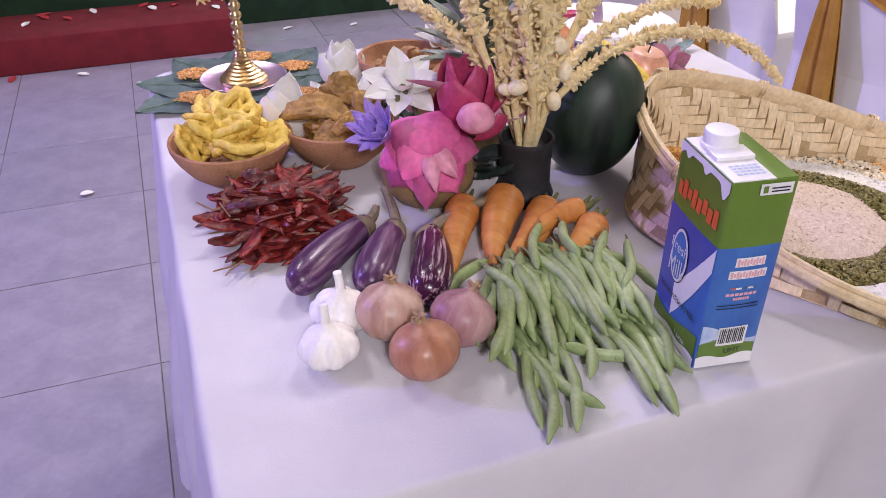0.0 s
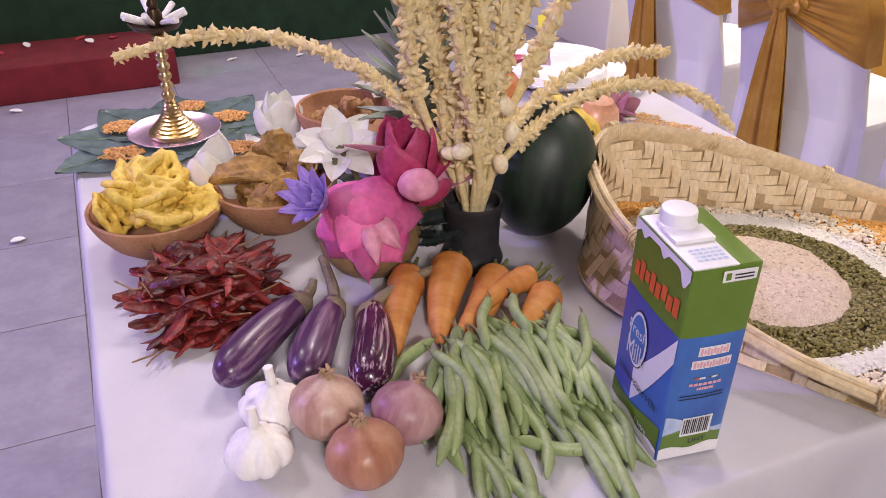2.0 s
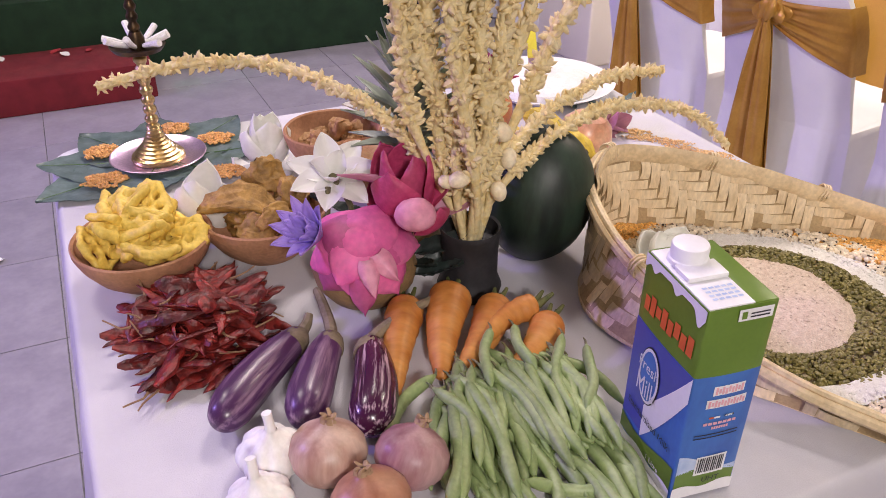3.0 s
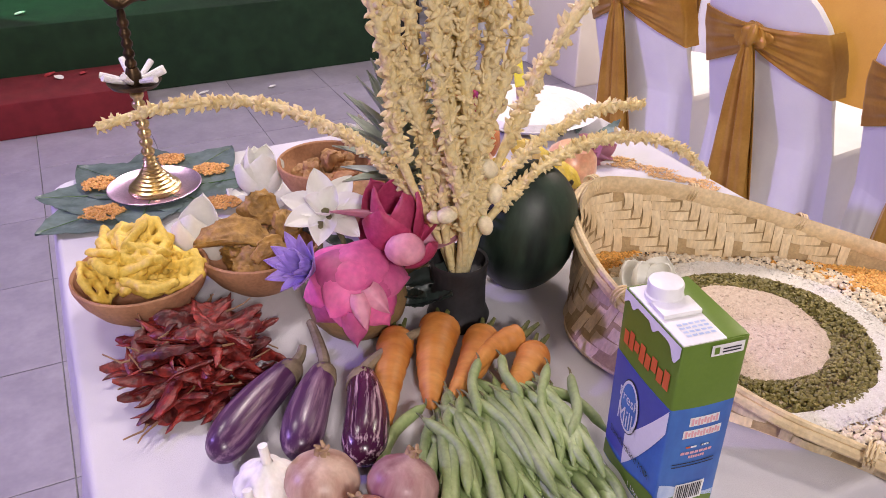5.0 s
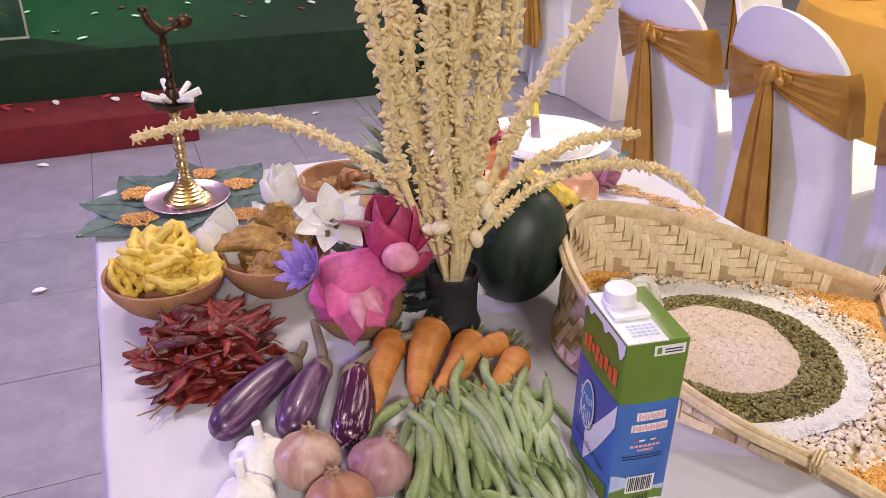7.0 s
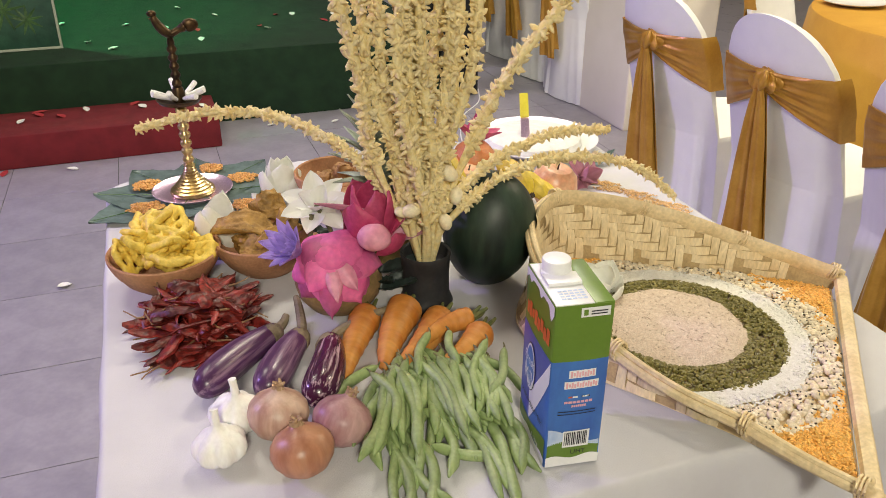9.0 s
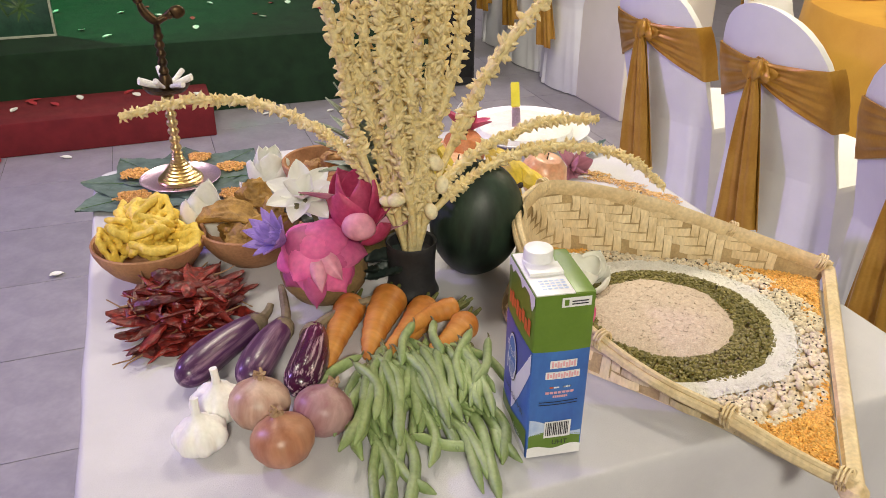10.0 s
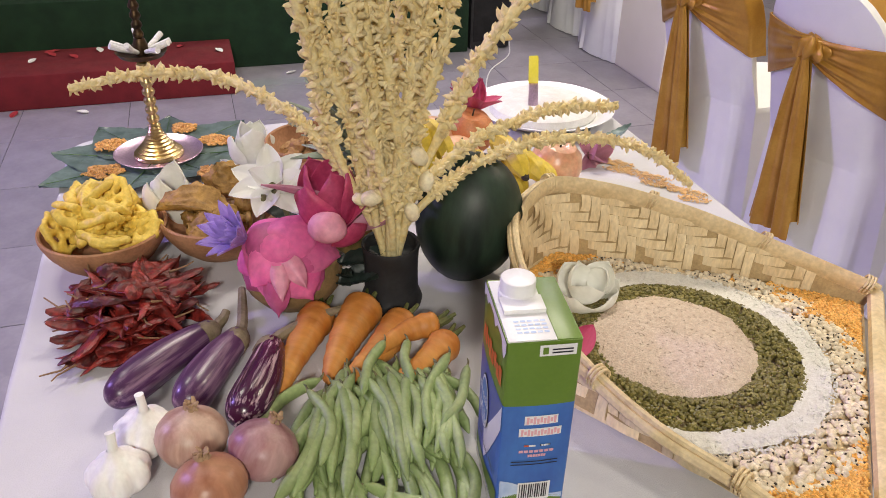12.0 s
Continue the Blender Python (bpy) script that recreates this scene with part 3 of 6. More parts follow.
# ---- vegetables ----
PEEL_PURPLE = surf("aubergine_skin", (0.070, 0.020, 0.080), (0.33, 0.21, 0.29), 130, 0.34, 0.0001, 90, stretch=(0.06, 1, 1), contrast=(0.47, 0.74), fine=0.15, coat=0.1)
PEEL_STRIPE = surf("striped_aubergine_skin", (0.055, 0.007, 0.038), (0.52, 0.36, 0.42), 190, 0.26, 0.0001, 90, stretch=(0.05, 1, 1), contrast=(0.52, 0.64), fine=0.15, coat=0.15)
CALYX = surf("aubergine_cap", (0.16, 0.13, 0.07), (0.28, 0.22, 0.15), 60, 0.7, 0.0006, 250)
CARROT = surf("carrot_skin", (0.46, 0.155, 0.022), (0.62, 0.28, 0.065), 30, 0.5, 0.0004, 140, stretch=(1.5, 0.6, 0.6), sss=0.1, fine=0.07)
CARROT_TOP = surf("carrot_stub", (0.05, 0.07, 0.015), (0.16, 0.16, 0.05), 90, 0.7, 0.0006, 250)
BEAN = surf("bean_skin", (0.205, 0.285, 0.105), (0.315, 0.39, 0.18), 35, 0.42, 0.0004, 180, random_value=0.16, sss=0.1)
BEAN_TIP = surf("bean_tip", (0.10, 0.12, 0.05), (0.20, 0.17, 0.09), 90, 0.7)
CHILLI = surf("dried_chilli", (0.055, 0.006, 0.006), (0.24, 0.020, 0.014), 90, 0.36, 0.0026, 120, random_value=0.5, fine=0.3, rough2=0.5)
CHILLI_STEM = surf("chilli_stalk", (0.22, 0.12, 0.06), (0.34, 0.20, 0.10), 80, 0.7)
ONION_A = surf("pale_onion_skin", (0.40, 0.22, 0.17), (0.62, 0.45, 0.36), 45, 0.36, 0.0003, 120, stretch=(1, 1, 0.15), rough2=0.45)
ONION_B = surf("red_onion_skin", (0.28, 0.11, 0.13), (0.48, 0.30, 0.29), 45, 0.38, 0.0003, 120, stretch=(1, 1, 0.15), rough2=0.45)
ONION_C = surf("copper_onion_skin", (0.36, 0.145, 0.08), (0.50, 0.26, 0.16), 45, 0.34, 0.0003, 120, stretch=(1, 1, 0.15), rough2=0.42)
HUSK = surf("dry_onion_neck", (0.30, 0.18, 0.10), (0.48, 0.33, 0.20), 80, 0.8, 0.0005)
GARLIC = surf("garlic_skin", (0.82, 0.80, 0.77), (0.91, 0.90, 0.88), 50, 0.55, 0.0003, 200, stretch=(1, 1, 0.2), sss=0.1, fine=0.05)


def along(a, b, roll=0.0):
    """A pose at a whose x axis points at b."""
    a, b = Vector(a), Vector(b)
    x = (b - a).normalized()
    y = Vector((0, 0, 1)).cross(x)
    y = y.normalized() if y.length > 1e-4 else Vector((0, 1, 0))
    m = Matrix((x, y, x.cross(y))).transposed().to_4x4()
    return Matrix.Translation(a) @ m @ pose(0, 0, 0, roll)


def aubergine(tip, head, r, bend, skin, stem, label):
    """From the blunt tip to the stalk; stem: points past the head, in the thing's own axes."""
    at = along((*tip, T + r), (*head, T + r * 0.95))
    L = (Vector((*head, 0)) - Vector((*tip, 0))).length
    th = thing("aubergine", at, label, "aubergine", "aubergines")
    prof = [(0, 0.03), (0.02, 0.42), (0.07, 0.72), (0.18, 0.95), (0.35, 1.0), (0.55, 0.95), (0.75, 0.84), (0.9, 0.72), (1.0, 0.62)]
    pts = [(L * s, bend * math.sin(math.pi * s), 0) for s, _ in prof]
    part("fruit", tube(spline(pts, 26), [np.interp(k / 25 * (len(prof) - 1), range(len(prof)), [q * r for _, q in prof]) for k in range(26)], 24), skin, th, sharp=80)
    end = Vector((L, 0, 0))
    cal = part("calyx", tube([end + Vector((-0.016, 0, 0)), end + Vector((-0.008, 0, 0)), end + Vector((0.002, 0, 0)), end + Vector((0.010, 0, 0))], [r * 0.73, r * 0.72, r * 0.6, r * 0.34], 12), CALYX, th, "dull green-brown calyx")
    part("stalk", tube(spline([end + Vector((0.004, 0, 0))] + [end + Vector(q) for q in stem], 10), [r * 0.33 - k * r * 0.014 for k in range(10)], 8), CALYX, cal)
    return th


aubergine((0.086, 0.690), (0.190, 0.790), 0.0225, 0.006, PEEL_PURPLE, [(0.02, 0, 0.004), (0.03, 0.002, 0.01)], "long purple aubergine with faint pale streaks lying on the cloth")
aubergine((0.158, 0.660), (0.220, 0.770), 0.0225, 0.004, PEEL_PURPLE, [(0.02, 0.004, 0.006), (0.055, 0.02, 0.012), (0.075, 0.03, 0.012)], "glossy purple aubergine with a long stalk")
aubergine((0.208, 0.626), (0.254, 0.743), 0.0235, -0.006, PEEL_STRIPE, [(0.02, -0.01, 0.004), (0.05, -0.042, 0.008), (0.075, -0.075, 0.008)], "dark purple aubergine with white stripes and a bent stalk")


def carrot(tip, head, r, bend, lift=0.0, label="orange carrot with a trimmed green top", turn=None):
    at = along((*tip, T + r * 0.45 + lift), (*head, T + r * 0.96 + lift))
    L = (Vector((*head, 0)) - Vector((*tip, 0))).length
    th = thing("carrot", at, label, "carrot", "carrots")
    prof = [(0, 0.1), (0.04, 0.32), (0.2, 0.52), (0.45, 0.72), (0.7, 0.9), (0.86, 1.0), (0.92, 0.97), (0.96, 0.82), (0.985, 0.58), (1.0, 0.28)]
    ss = [0.86 * k / 21 for k in range(22)] + [0.88, 0.90, 0.92, 0.94, 0.955, 0.97, 0.98, 0.99, 1.0]
    rad = [float(np.interp(q, [a for a, _ in prof], [b * r for _, b in prof])) * (1 + 0.04 * math.sin(q * 47 + r * 900)) for q in ss]
    part("root", tube([(L * q, bend * math.sin(math.pi * q * 0.9), 0) for q in ss], rad, 20), CARROT, th, sharp=80)
    y = bend * math.sin(math.pi * 0.9)
    part("stub", join(*[tube([(L - 0.002, y + dy, dz), (L + 0.012, y + dy * 2, dz * 2 + 0.002), (L + 0.019, y + dy * 2.4, dz * 2 + 0.004)], [0.004, 0.003, 0.002], 6) for dy, dz in ((0.003, 0), (-0.003, 0.002), (0, -0.003))]), CARROT_TOP, th, "dark green trimmed stub")
    return th


carrot((0.252, 0.672), (0.322, 0.800), 0.0215, 0.004, label="orange carrot lying under an aubergine stalk")
carrot((0.306, 0.676), (0.378, 0.797), 0.0245, 0.006, label="thick orange carrot with a trimmed top")
carrot((0.318, 0.668), (0.412, 0.762), 0.0215, -0.006, label="orange carrot lying beside a bent one")
carrot((0.352, 0.648), (0.452, 0.714), 0.0195, -0.012, label="bent orange carrot with a green stub")
carrot((0.356, 0.690), (0.447, 0.722), 0.0150, 0.014, 0.016, "slim curved orange carrot resting on another")


def green_bean(a, b, bow, sag, r):
    at = along(a, b, R.uniform(-12, 12))
    L = (Vector(b) - Vector(a)).length
    th = thing("green_bean", at, "fresh green bean pod in a heap on the cloth", "bean", "green beans")
    n, pts, rad = 14, [], []
    k0 = R.uniform(0, 6)
    for k in range(n):
        s = k / (n - 1)
        pts.append((L * s, bow * math.sin(math.pi * s) + 0.001 * math.sin(s * 9 + k0), -sag * math.sin(math.pi * s) * 0.5 + sag * 0.3))
        rad.append(r * (0.22 + 0.78 * min(1, s / 0.14, (1 - s) / 0.10)) * (1 + 0.035 * math.sin(s * 34 + k0)))
    part("pod", tube(pts, rad, 9, 1.25), BEAN, th, sharp=80)
    part("tip", tube([(L - 0.001, pts[-1][1], pts[-1][2]), (L + 0.005, pts[-1][1] + 0.001, pts[-1][2] + 0.001), (L + 0.009, pts[-1][1] + 0.003, pts[-1][2] + 0.001)], [r * 0.3, r * 0.22, r * 0.12], 5), BEAN_TIP, th)
    return th


for layer, count in ((0, 30), (1, 27), (2, 16)):
    for k in range(count):
        s = (k + R.uniform(0.2, 0.8)) / count
        far = layer > 0 or k % 2
        u = 0.272 + 0.140 * s
        v1 = (R.uniform(0.63, 0.685) if far else R.uniform(0.54, 0.60)) + 0.02 * math.sin(math.pi * s)
        if layer == 2:
            v1 = R.uniform(0.635, 0.665)
        L = R.uniform(0.11, 0.15)
        swing = radians(R.gauss(-22 + 27 * s, 10))
        a = Vector((u + R.uniform(-0.012, 0.012) + (0.018 if far else 0), v1, T + 0.007 + 0.0095 * layer + R.uniform(0, 0.003)))
        b = a + Vector((math.sin(swing) * L, -math.cos(swing) * L, 0))
        b.z = T + 0.007 + 0.0085 * layer + R.uniform(-0.001, 0.003)
        if b.y < 0.56 and b.x > 0.405:
            b.x = 0.405 - R.uniform(0, 0.03)
        green_bean(b, a, R.uniform(-0.022, 0.022), R.uniform(-0.008, 0.008), R.uniform(0.0053, 0.0069))
for a, b, bow in (((0.272, 0.560), (0.266, 0.430), -0.008), ((0.285, 0.520), (0.311, 0.437), 0.006), ((0.282, 0.645), (0.278, 0.540), -0.016), ((0.375, 0.705), (0.335, 0.625), 0.006), ((0.400, 0.700), (0.388, 0.630), 0.004),
                  ((0.315, 0.525), (0.392, 0.482), 0.005), ((0.408, 0.570), (0.412, 0.450), 0.004), ((0.440, 0.665), (0.385, 0.555), 0.012), ((0.452, 0.640), (0.400, 0.560), -0.006)):
    z = T + (0.007 if min(a[1], b[1]) < 0.5 else 0.030)
    green_bean((*b, z), (*a, z + 0.002), bow, 0.004, 0.0056)


def dried_chilli(at, L, r, bend, with_stem):
    th = thing("dried_chilli", at, "wrinkled dark red dried chilli in a heap", "chilli", "dried chillies")
    n, k0, pts, rad = 12, R.uniform(0, 9), [], []
    for k in range(n):
        s = k / (n - 1)
        pts.append((L * s, bend * math.sin(math.pi * s) + 0.002 * math.sin(s * 8 + k0), 0.003 * math.sin(s * 6 + k0)))
        rad.append(r * (0.06 + 0.94 * min(1, s / 0.55) ** 0.8 * min(1, (1.04 - s) / 0.16)) * (1 + 0.16 * math.sin(s * 27 + k0)))
    v, f = tube(pts, rad, 9, 0.42)
    v = [Vector(p) + Vector((0, 0, 0.0018 * noise.noise((p[0] * 160, p[1] * 160 + k0, p[2] * 160)))) for p in v]
    part("pod", (v, f), CHILLI, th, sharp=50)
    if with_stem:
        q = Vector(pts[-1])
        part("stalk", tube([q, q + Vector((0.010, 0.002, 0.001)), q + Vector((0.022, 0.007 * math.sin(k0), 0.004)), q + Vector((0.03, 0.013 * math.sin(k0), 0.006))], [0.0017, 0.0012, 0.001, 0.0009], 5), CHILLI_STEM, th, "pale dry stalk")
    return th


for k in range(135):
    a = R.uniform(0, 2 * math.pi)
    d = math.sqrt(R.uniform(0, 1)) * (0.96 if k < 60 else 0.75)
    cx, cy = 0.103 + 0.078 * d * math.cos(a), 0.868 + 0.082 * d * math.sin(a)
    z = T + 0.007 + (0.052 * (1 - d * d)) * (R.uniform(0.25, 1.0) if k >= 45 else R.uniform(0.0, 0.5))
    L = R.uniform(0.062, 0.098)
    turn = math.degrees(math.atan2(math.sin(a), math.cos(a))) + R.gauss(0, 55) + (180 if R.random() < 0.5 else 0)
    tilt = R.gauss(0, 10) if z > T + 0.012 else 0
    dried_chilli(pose(cx, cy, z, R.uniform(-40, 40), tilt, turn) @ pose(-L / 2, 0, 0), L, R.uniform(0.0066, 0.0112), R.gauss(0, 0.010), k % 4 == 0)
for x, y, t in ((0.048, 0.765, 215), (0.02, 0.80, 200), (0.012, 0.90, 170), (0.0, 0.875, 185), (0.085, 0.758, 250), (0.05, 0.79, 190)):
    L = R.uniform(0.06, 0.08)
    dried_chilli(pose(x, y, T + 0.006, 0, 0, t + 180), L, 0.0095, R.gauss(0, 0.008), True)


def onion(x, y, r, skin, lean, turn, label):
    th = thing("onion", pose(x, y, T + r * 0.86, lean, 0, turn), label, "onion", "onions")
    prof = [(0.0, -0.93), (0.12, -0.92), (0.4, -0.84), (0.72, -0.62), (0.93, -0.28), (1.0, 0.05), (0.94, 0.36), (0.76, 0.63), (0.5, 0.80), (0.28, 0.90), (0.17, 0.99), (0.12, 1.1)]
    part("bulb", lathe([(a * r, b * r * 0.92) for a, b in prof], 36, 0.05, x * 40), skin, th, sharp=80)
    part("neck", join(*[tube([(0.004 * math.cos(q), 0.004 * math.sin(q), r * 0.90), (0.004 * math.cos(q), 0.004 * math.sin(q), r * 1.04), (0.007 * math.cos(q + 0.5), 0.007 * math.sin(q + 0.5), r * (1.10 + 0.07 * (k % 2)))], [0.0048, 0.0036, 0.0016], 6, 0.6) for k, q in enumerate((0, 1.3, 2.5, 3.9, 5.1))]), HUSK, th, "dry papery neck")
    part("root_tuft", moved(ball(0.005, 0.005, 0.002, 5, 8, 0.4, x), Matrix.Translation((0, 0, -r * 0.86))), HUSK, th)
    return th


onion(0.180, 0.543, 0.0335, ONION_C, -14, 20, "round copper brown onion on the white cloth")
onion(0.230, 0.576, 0.0335, ONION_B, -30, -60, "dull purple-red onion lying on its side")
onion(0.166, 0.610, 0.0345, ONION_A, -12, -30, "pale pinkish onion with a dry neck")


def garlic(x, y, r, lean, turn):
    th = thing("garlic_bulb", pose(x, y, T, lean, 0, turn), "white garlic bulb with papery skin and a cut stalk", "garlic", "garlic bulbs")
    vs, fs, n = [], [], 54
    prof = [(0.0, 0.03), (0.3, 0.0), (0.65, 0.08), (0.92, 0.35), (1.0, 0.62), (0.95, 0.9), (0.75, 1.15), (0.48, 1.32), (0.27, 1.46), (0.18, 1.62)]
    for q, z in prof:
        for i in range(n):
            a = 2 * math.pi * i / n
            k = 1 + 0.20 * (abs(math.cos(3.5 * a + x * 30)) ** 0.7 - 0.65) * min(1, q * 1.3) + 0.05 * noise.noise((math.cos(a) * 2 + x * 50, math.sin(a) * 2, z))
            vs.append((q * r * k * math.cos(a), q * r * k * math.sin(a), z * r))
    for j in range(len(prof) - 1):
        for i in range(n):
            b, c = j * n + i, j * n + (i + 1) % n
            fs.append((b, c, c + n, b + n))
    fs.append(tuple(range(n))[::-1])
    part("bulb", (vs, fs), GARLIC, th, sharp=80)
    part("stalk", tube(spline([(0, 0, r * 1.25), (0, 0, r * 1.5), (0.001, 0.001, r * 1.85), (0.002, 0.003, r * 2.2)], 10), [0.0105, 0.0085, 0.0068, 0.0056, 0.005, 0.0046, 0.0044, 0.0043, 0.0044, 0.0046], 12), GARLIC, th, "cut papery stalk")
    return th


garlic(0.100, 0.590, 0.0285, -6, 20)
garlic(0.121, 0.640, 0.0300, 4, 75)

# ---- sweets in the bowls ----
KOKIS = surf("fried_yellow_batter", (0.70, 0.48, 0.07), (0.82, 0.62, 0.14), 60, 0.5, 0.0008, 220, random_value=0.12)
KAVUM = surf("fried_brown_batter", (0.20, 0.105, 0.023), (0.42, 0.24, 0.065), 60, 0.55, 0.0022, 150, random_value=0.2)
OIL_CAKE = surf("smooth_oil_cake", (0.36, 0.16, 0.06), (0.47, 0.25, 0.11), 40, 0.45, 0.0006, 150, random_value=0.15)
DODOL = surf("brown_sweet", (0.32, 0.16, 0.06), (0.46, 0.26, 0.11), 60, 0.7, 0.0012, 200, random_value=0.15)


def rosette(r, seed=0):
    """A fried rosette: one thick plate with a ring of holes, a lobed rim and a slight bend."""
    n, radii = 24, (0.05, 0.34, 0.42, 0.68, 1.08)
    vs, fs, index = [], [], {}

    def corner(i, k, top):
        key = (i, k % n, top)
        if key not in index:
            a = 2 * math.pi * (k % n) / n
            q = r * radii[i] * (1 + (0.13 * math.cos(12 * a) if i == 4 else 0))
            q *= 1 + 0.34 * noise.noise((math.cos(a) * 1.8 + seed, math.sin(a) * 1.5, i * 0.7))
            x, y = q * math.cos(a), q * math.sin(a)
            z = (9.0 * x * x - 5.0 * y * y) * (1 if seed % 2 else -1) + 0.003 * noise.noise((x * 70, y * 70, seed))
            index[key] = len(vs)
            vs.append((x, y, z + (0.0064 if top else -0.0064)))
        return index[key]

    def solid(i, k):
        return 0 <= i < 4 and (i in (0, 1, 3) or (k % n) % 4 in (0, 1))
    for i in range(4):
        for k in range(n):
            if not solid(i, k):
                continue
            for top in (0, 1):
                fs.append(tuple(corner(*c, top) for c in ((i, k), (i + 1, k), (i + 1, k + 1), (i, k + 1))))
            for di, dk, a, b in ((-1, 0, (i, k), (i, k + 1)), (1, 0, (i + 1, k), (i + 1, k + 1)), (0, -1, (i, k), (i + 1, k)), (0, 1, (i, k + 1), (i + 1, k + 1))):
                if not solid(i + di, k + dk):
                    fs.append((corner(*a, 0), corner(*b, 0), corner(*b, 1), corner(*a, 1)))
    return vs, fs


kinds = [finish("rosette_cookie", rosette(0.030, q), KOKIS, True, 180) for q in range(3)]
for k in range(25):
    a = k * 2.4
    low, mid_row = k < 11, k < 21
    d = (0.050 if k < 7 else 0.022) if low else 0.034 * math.sqrt(R.random()) if mid_row else 0.014
    z = T + (0.060 if low else 0.077 if mid_row else 0.094) + R.uniform(-0.004, 0.005)
    tilt = (34 if low else 22) + R.gauss(0, 18)
    at = pose(0.068 + d * math.cos(a), 1.012 + d * math.sin(a), z, 0, 0, math.degrees(a)) @ pose(0, 0, 0, R.gauss(0, 24), tilt, R.uniform(0, 360)) @ Matrix.Diagonal((R.uniform(0.62, 1.0), 1.0, 1.0, 1.0))
    ob = part("rosette_cookie", kinds[k % 3], KOKIS, at=at)
    ob.modifiers.new("rounded", "SUBSURF").levels = 1
    ob.modifiers["rounded"].render_levels = 1
    tagged(ob, "lacy yellow deep-fried rosette cookie heaped in a bowl", "cookie", "rosette cookies")


def sweet(name, at, m, material, label, group):
    return tagged(part(name, m, material, at=at, sharp=70), label, "sweet", group)


def crust(L, W, thick, bend, seed):
    """A flat, bent piece of fried batter with a knobbly skin and uneven edges."""
    vs, fs = ball(1, 1, 1, 18, 30)
    out = []
    for x, y, z in vs:
        p = Vector((x, y, z))
        k = 1 + 0.30 * noise.noise(p * 1.7 + Vector((seed, 0, 0))) + 0.24 * noise.noise(p * 5.5 + Vector((0, seed, 0)))
        zz = math.copysign(abs(z) ** 0.6, z) * thick * (1 + 0.5 * noise.noise(p * 3.1 + Vector((0, 0, seed))))
        out.append((L * x * k, W * y * k + bend * (1 - x * x), zz + 0.35 * W * y * y - 0.25 * L * x * x))
    return out, fs


for k in range(9):
    a, d = k * 2.4, 0.044 * math.sqrt(k / 8)
    sweet("fried_sweet", pose(0.214 + d * math.cos(a), 1.012 + d * math.sin(a), T + 0.050 + R.uniform(0, 0.008), R.gauss(0, 22), R.gauss(0, 22), R.uniform(0, 180)),
          crust(R.uniform(0.024, 0.034), R.uniform(0.016, 0.021), 0.009, R.uniform(-0.006, 0.008), k * 3.1), KAVUM, "irregular flat golden brown deep-fried sweet", "fried sweets")
for x, y, z, rx, ry, rz, L, W, th, bend, seed, label in (
        (0.186, 1.000, 0.074, 30, 8, -18, 0.050, 0.020, 0.008, 0.014, 4.0, "long bent crust of brown fried sweet"),
        (0.232, 1.048, 0.090, 60, 12, 20, 0.028, 0.022, 0.011, 0.0, 9.0, "upright knobbly brown fried sweet"),
        (0.258, 1.016, 0.076, 20, -14, 60, 0.026, 0.018, 0.010, 0.004, 12.0, "small brown fried sweet at the bowl's edge"),
        (0.222, 0.968, 0.066, 35, 0, 15, 0.026, 0.013, 0.008, 0.008, 15.0, "small curled brown fried sweet")):
    sweet("fried_sweet", pose(x, y, T + z, rx, ry, rz), crust(L, W, th, bend, seed), KAVUM, label, "fried sweets")
for k, (x, y, z, q) in enumerate(((-0.030, -0.018, 0.046, 0.017), (-0.034, 0.016, 0.046, 0.016), (-0.006, -0.030, 0.047, 0.017), (-0.004, 0.008, 0.046, 0.018), (-0.012, 0.036, 0.046, 0.016), (0.020, 0.032, 0.052, 0.018), (0.024, -0.016, 0.054, 0.018), (0.010, -0.002, 0.068, 0.019), (0.036, 0.008, 0.060, 0.016), (-0.022, 0.0, 0.060, 0.014))):
    sweet("sweet_cube", pose(0.371 + x, 1.205 + y, T + z, R.gauss(0, 18), R.gauss(0, 18), R.uniform(0, 90)), crust(q, q * 0.9, q * 0.62, 0.0, k * 1.7), DODOL, "rough brown lump of sweet", "brown sweets")
for k, (x, y, z, q) in enumerate(((0.370, 1.105, 0.056, 0.036), (0.408, 1.120, 0.056, 0.032), (0.392, 1.150, 0.052, 0.028))):
    sweet("oil_cake", pose(x, y, T + z, R.gauss(0, 12), R.gauss(0, 12), k * 70), ball(q, q * 0.8, q * 0.5, 14, 22, 0.12, k * 5.0), OIL_CAKE, "smooth round reddish-brown oil cake", "oil cakes")

# ---- oil lamp ----
WICK = surf("cotton_wick", (0.74, 0.73, 0.72), (0.82, 0.81, 0.80), 60, 0.9, 0.0005, 300)
LX, LY = 0.127, 1.345
plate = thing("lamp_plate", pose(LX, LY, T + 0.006), "shallow steel plate with a pinkish reflection in its colour under the lamp", "plate")
part("dish", lathe([(0, 0.002), (0.05, 0.002), (0.062, 0.005), (0.072, 0.011), (0.0735, 0.0105), (0.064, 0.003), (0.052, 0.0), (0, 0.0)], 48), STEEL, plate)
lamp = thing("oil_lamp", pose(LX, LY, T + 0.0085), "tall brass oil lamp with a bird finial standing on a plate", "oil lamp")
foot = [(0, 0), (0.040, 0.0), (0.041, 0.003)]
for k in range(9):
    r = 0.009 + 0.030 * (1 - k / 9) ** 1.7
    foot += [(r, 0.005 + 0.0052 * k), (r + 0.0008, 0.0075 + 0.0052 * k)]
part("foot", lathe(foot + [(0.0085, 0.052), (0, 0.052)], 40), BRASS, lamp, "ringed flaring brass foot", sharp=25)
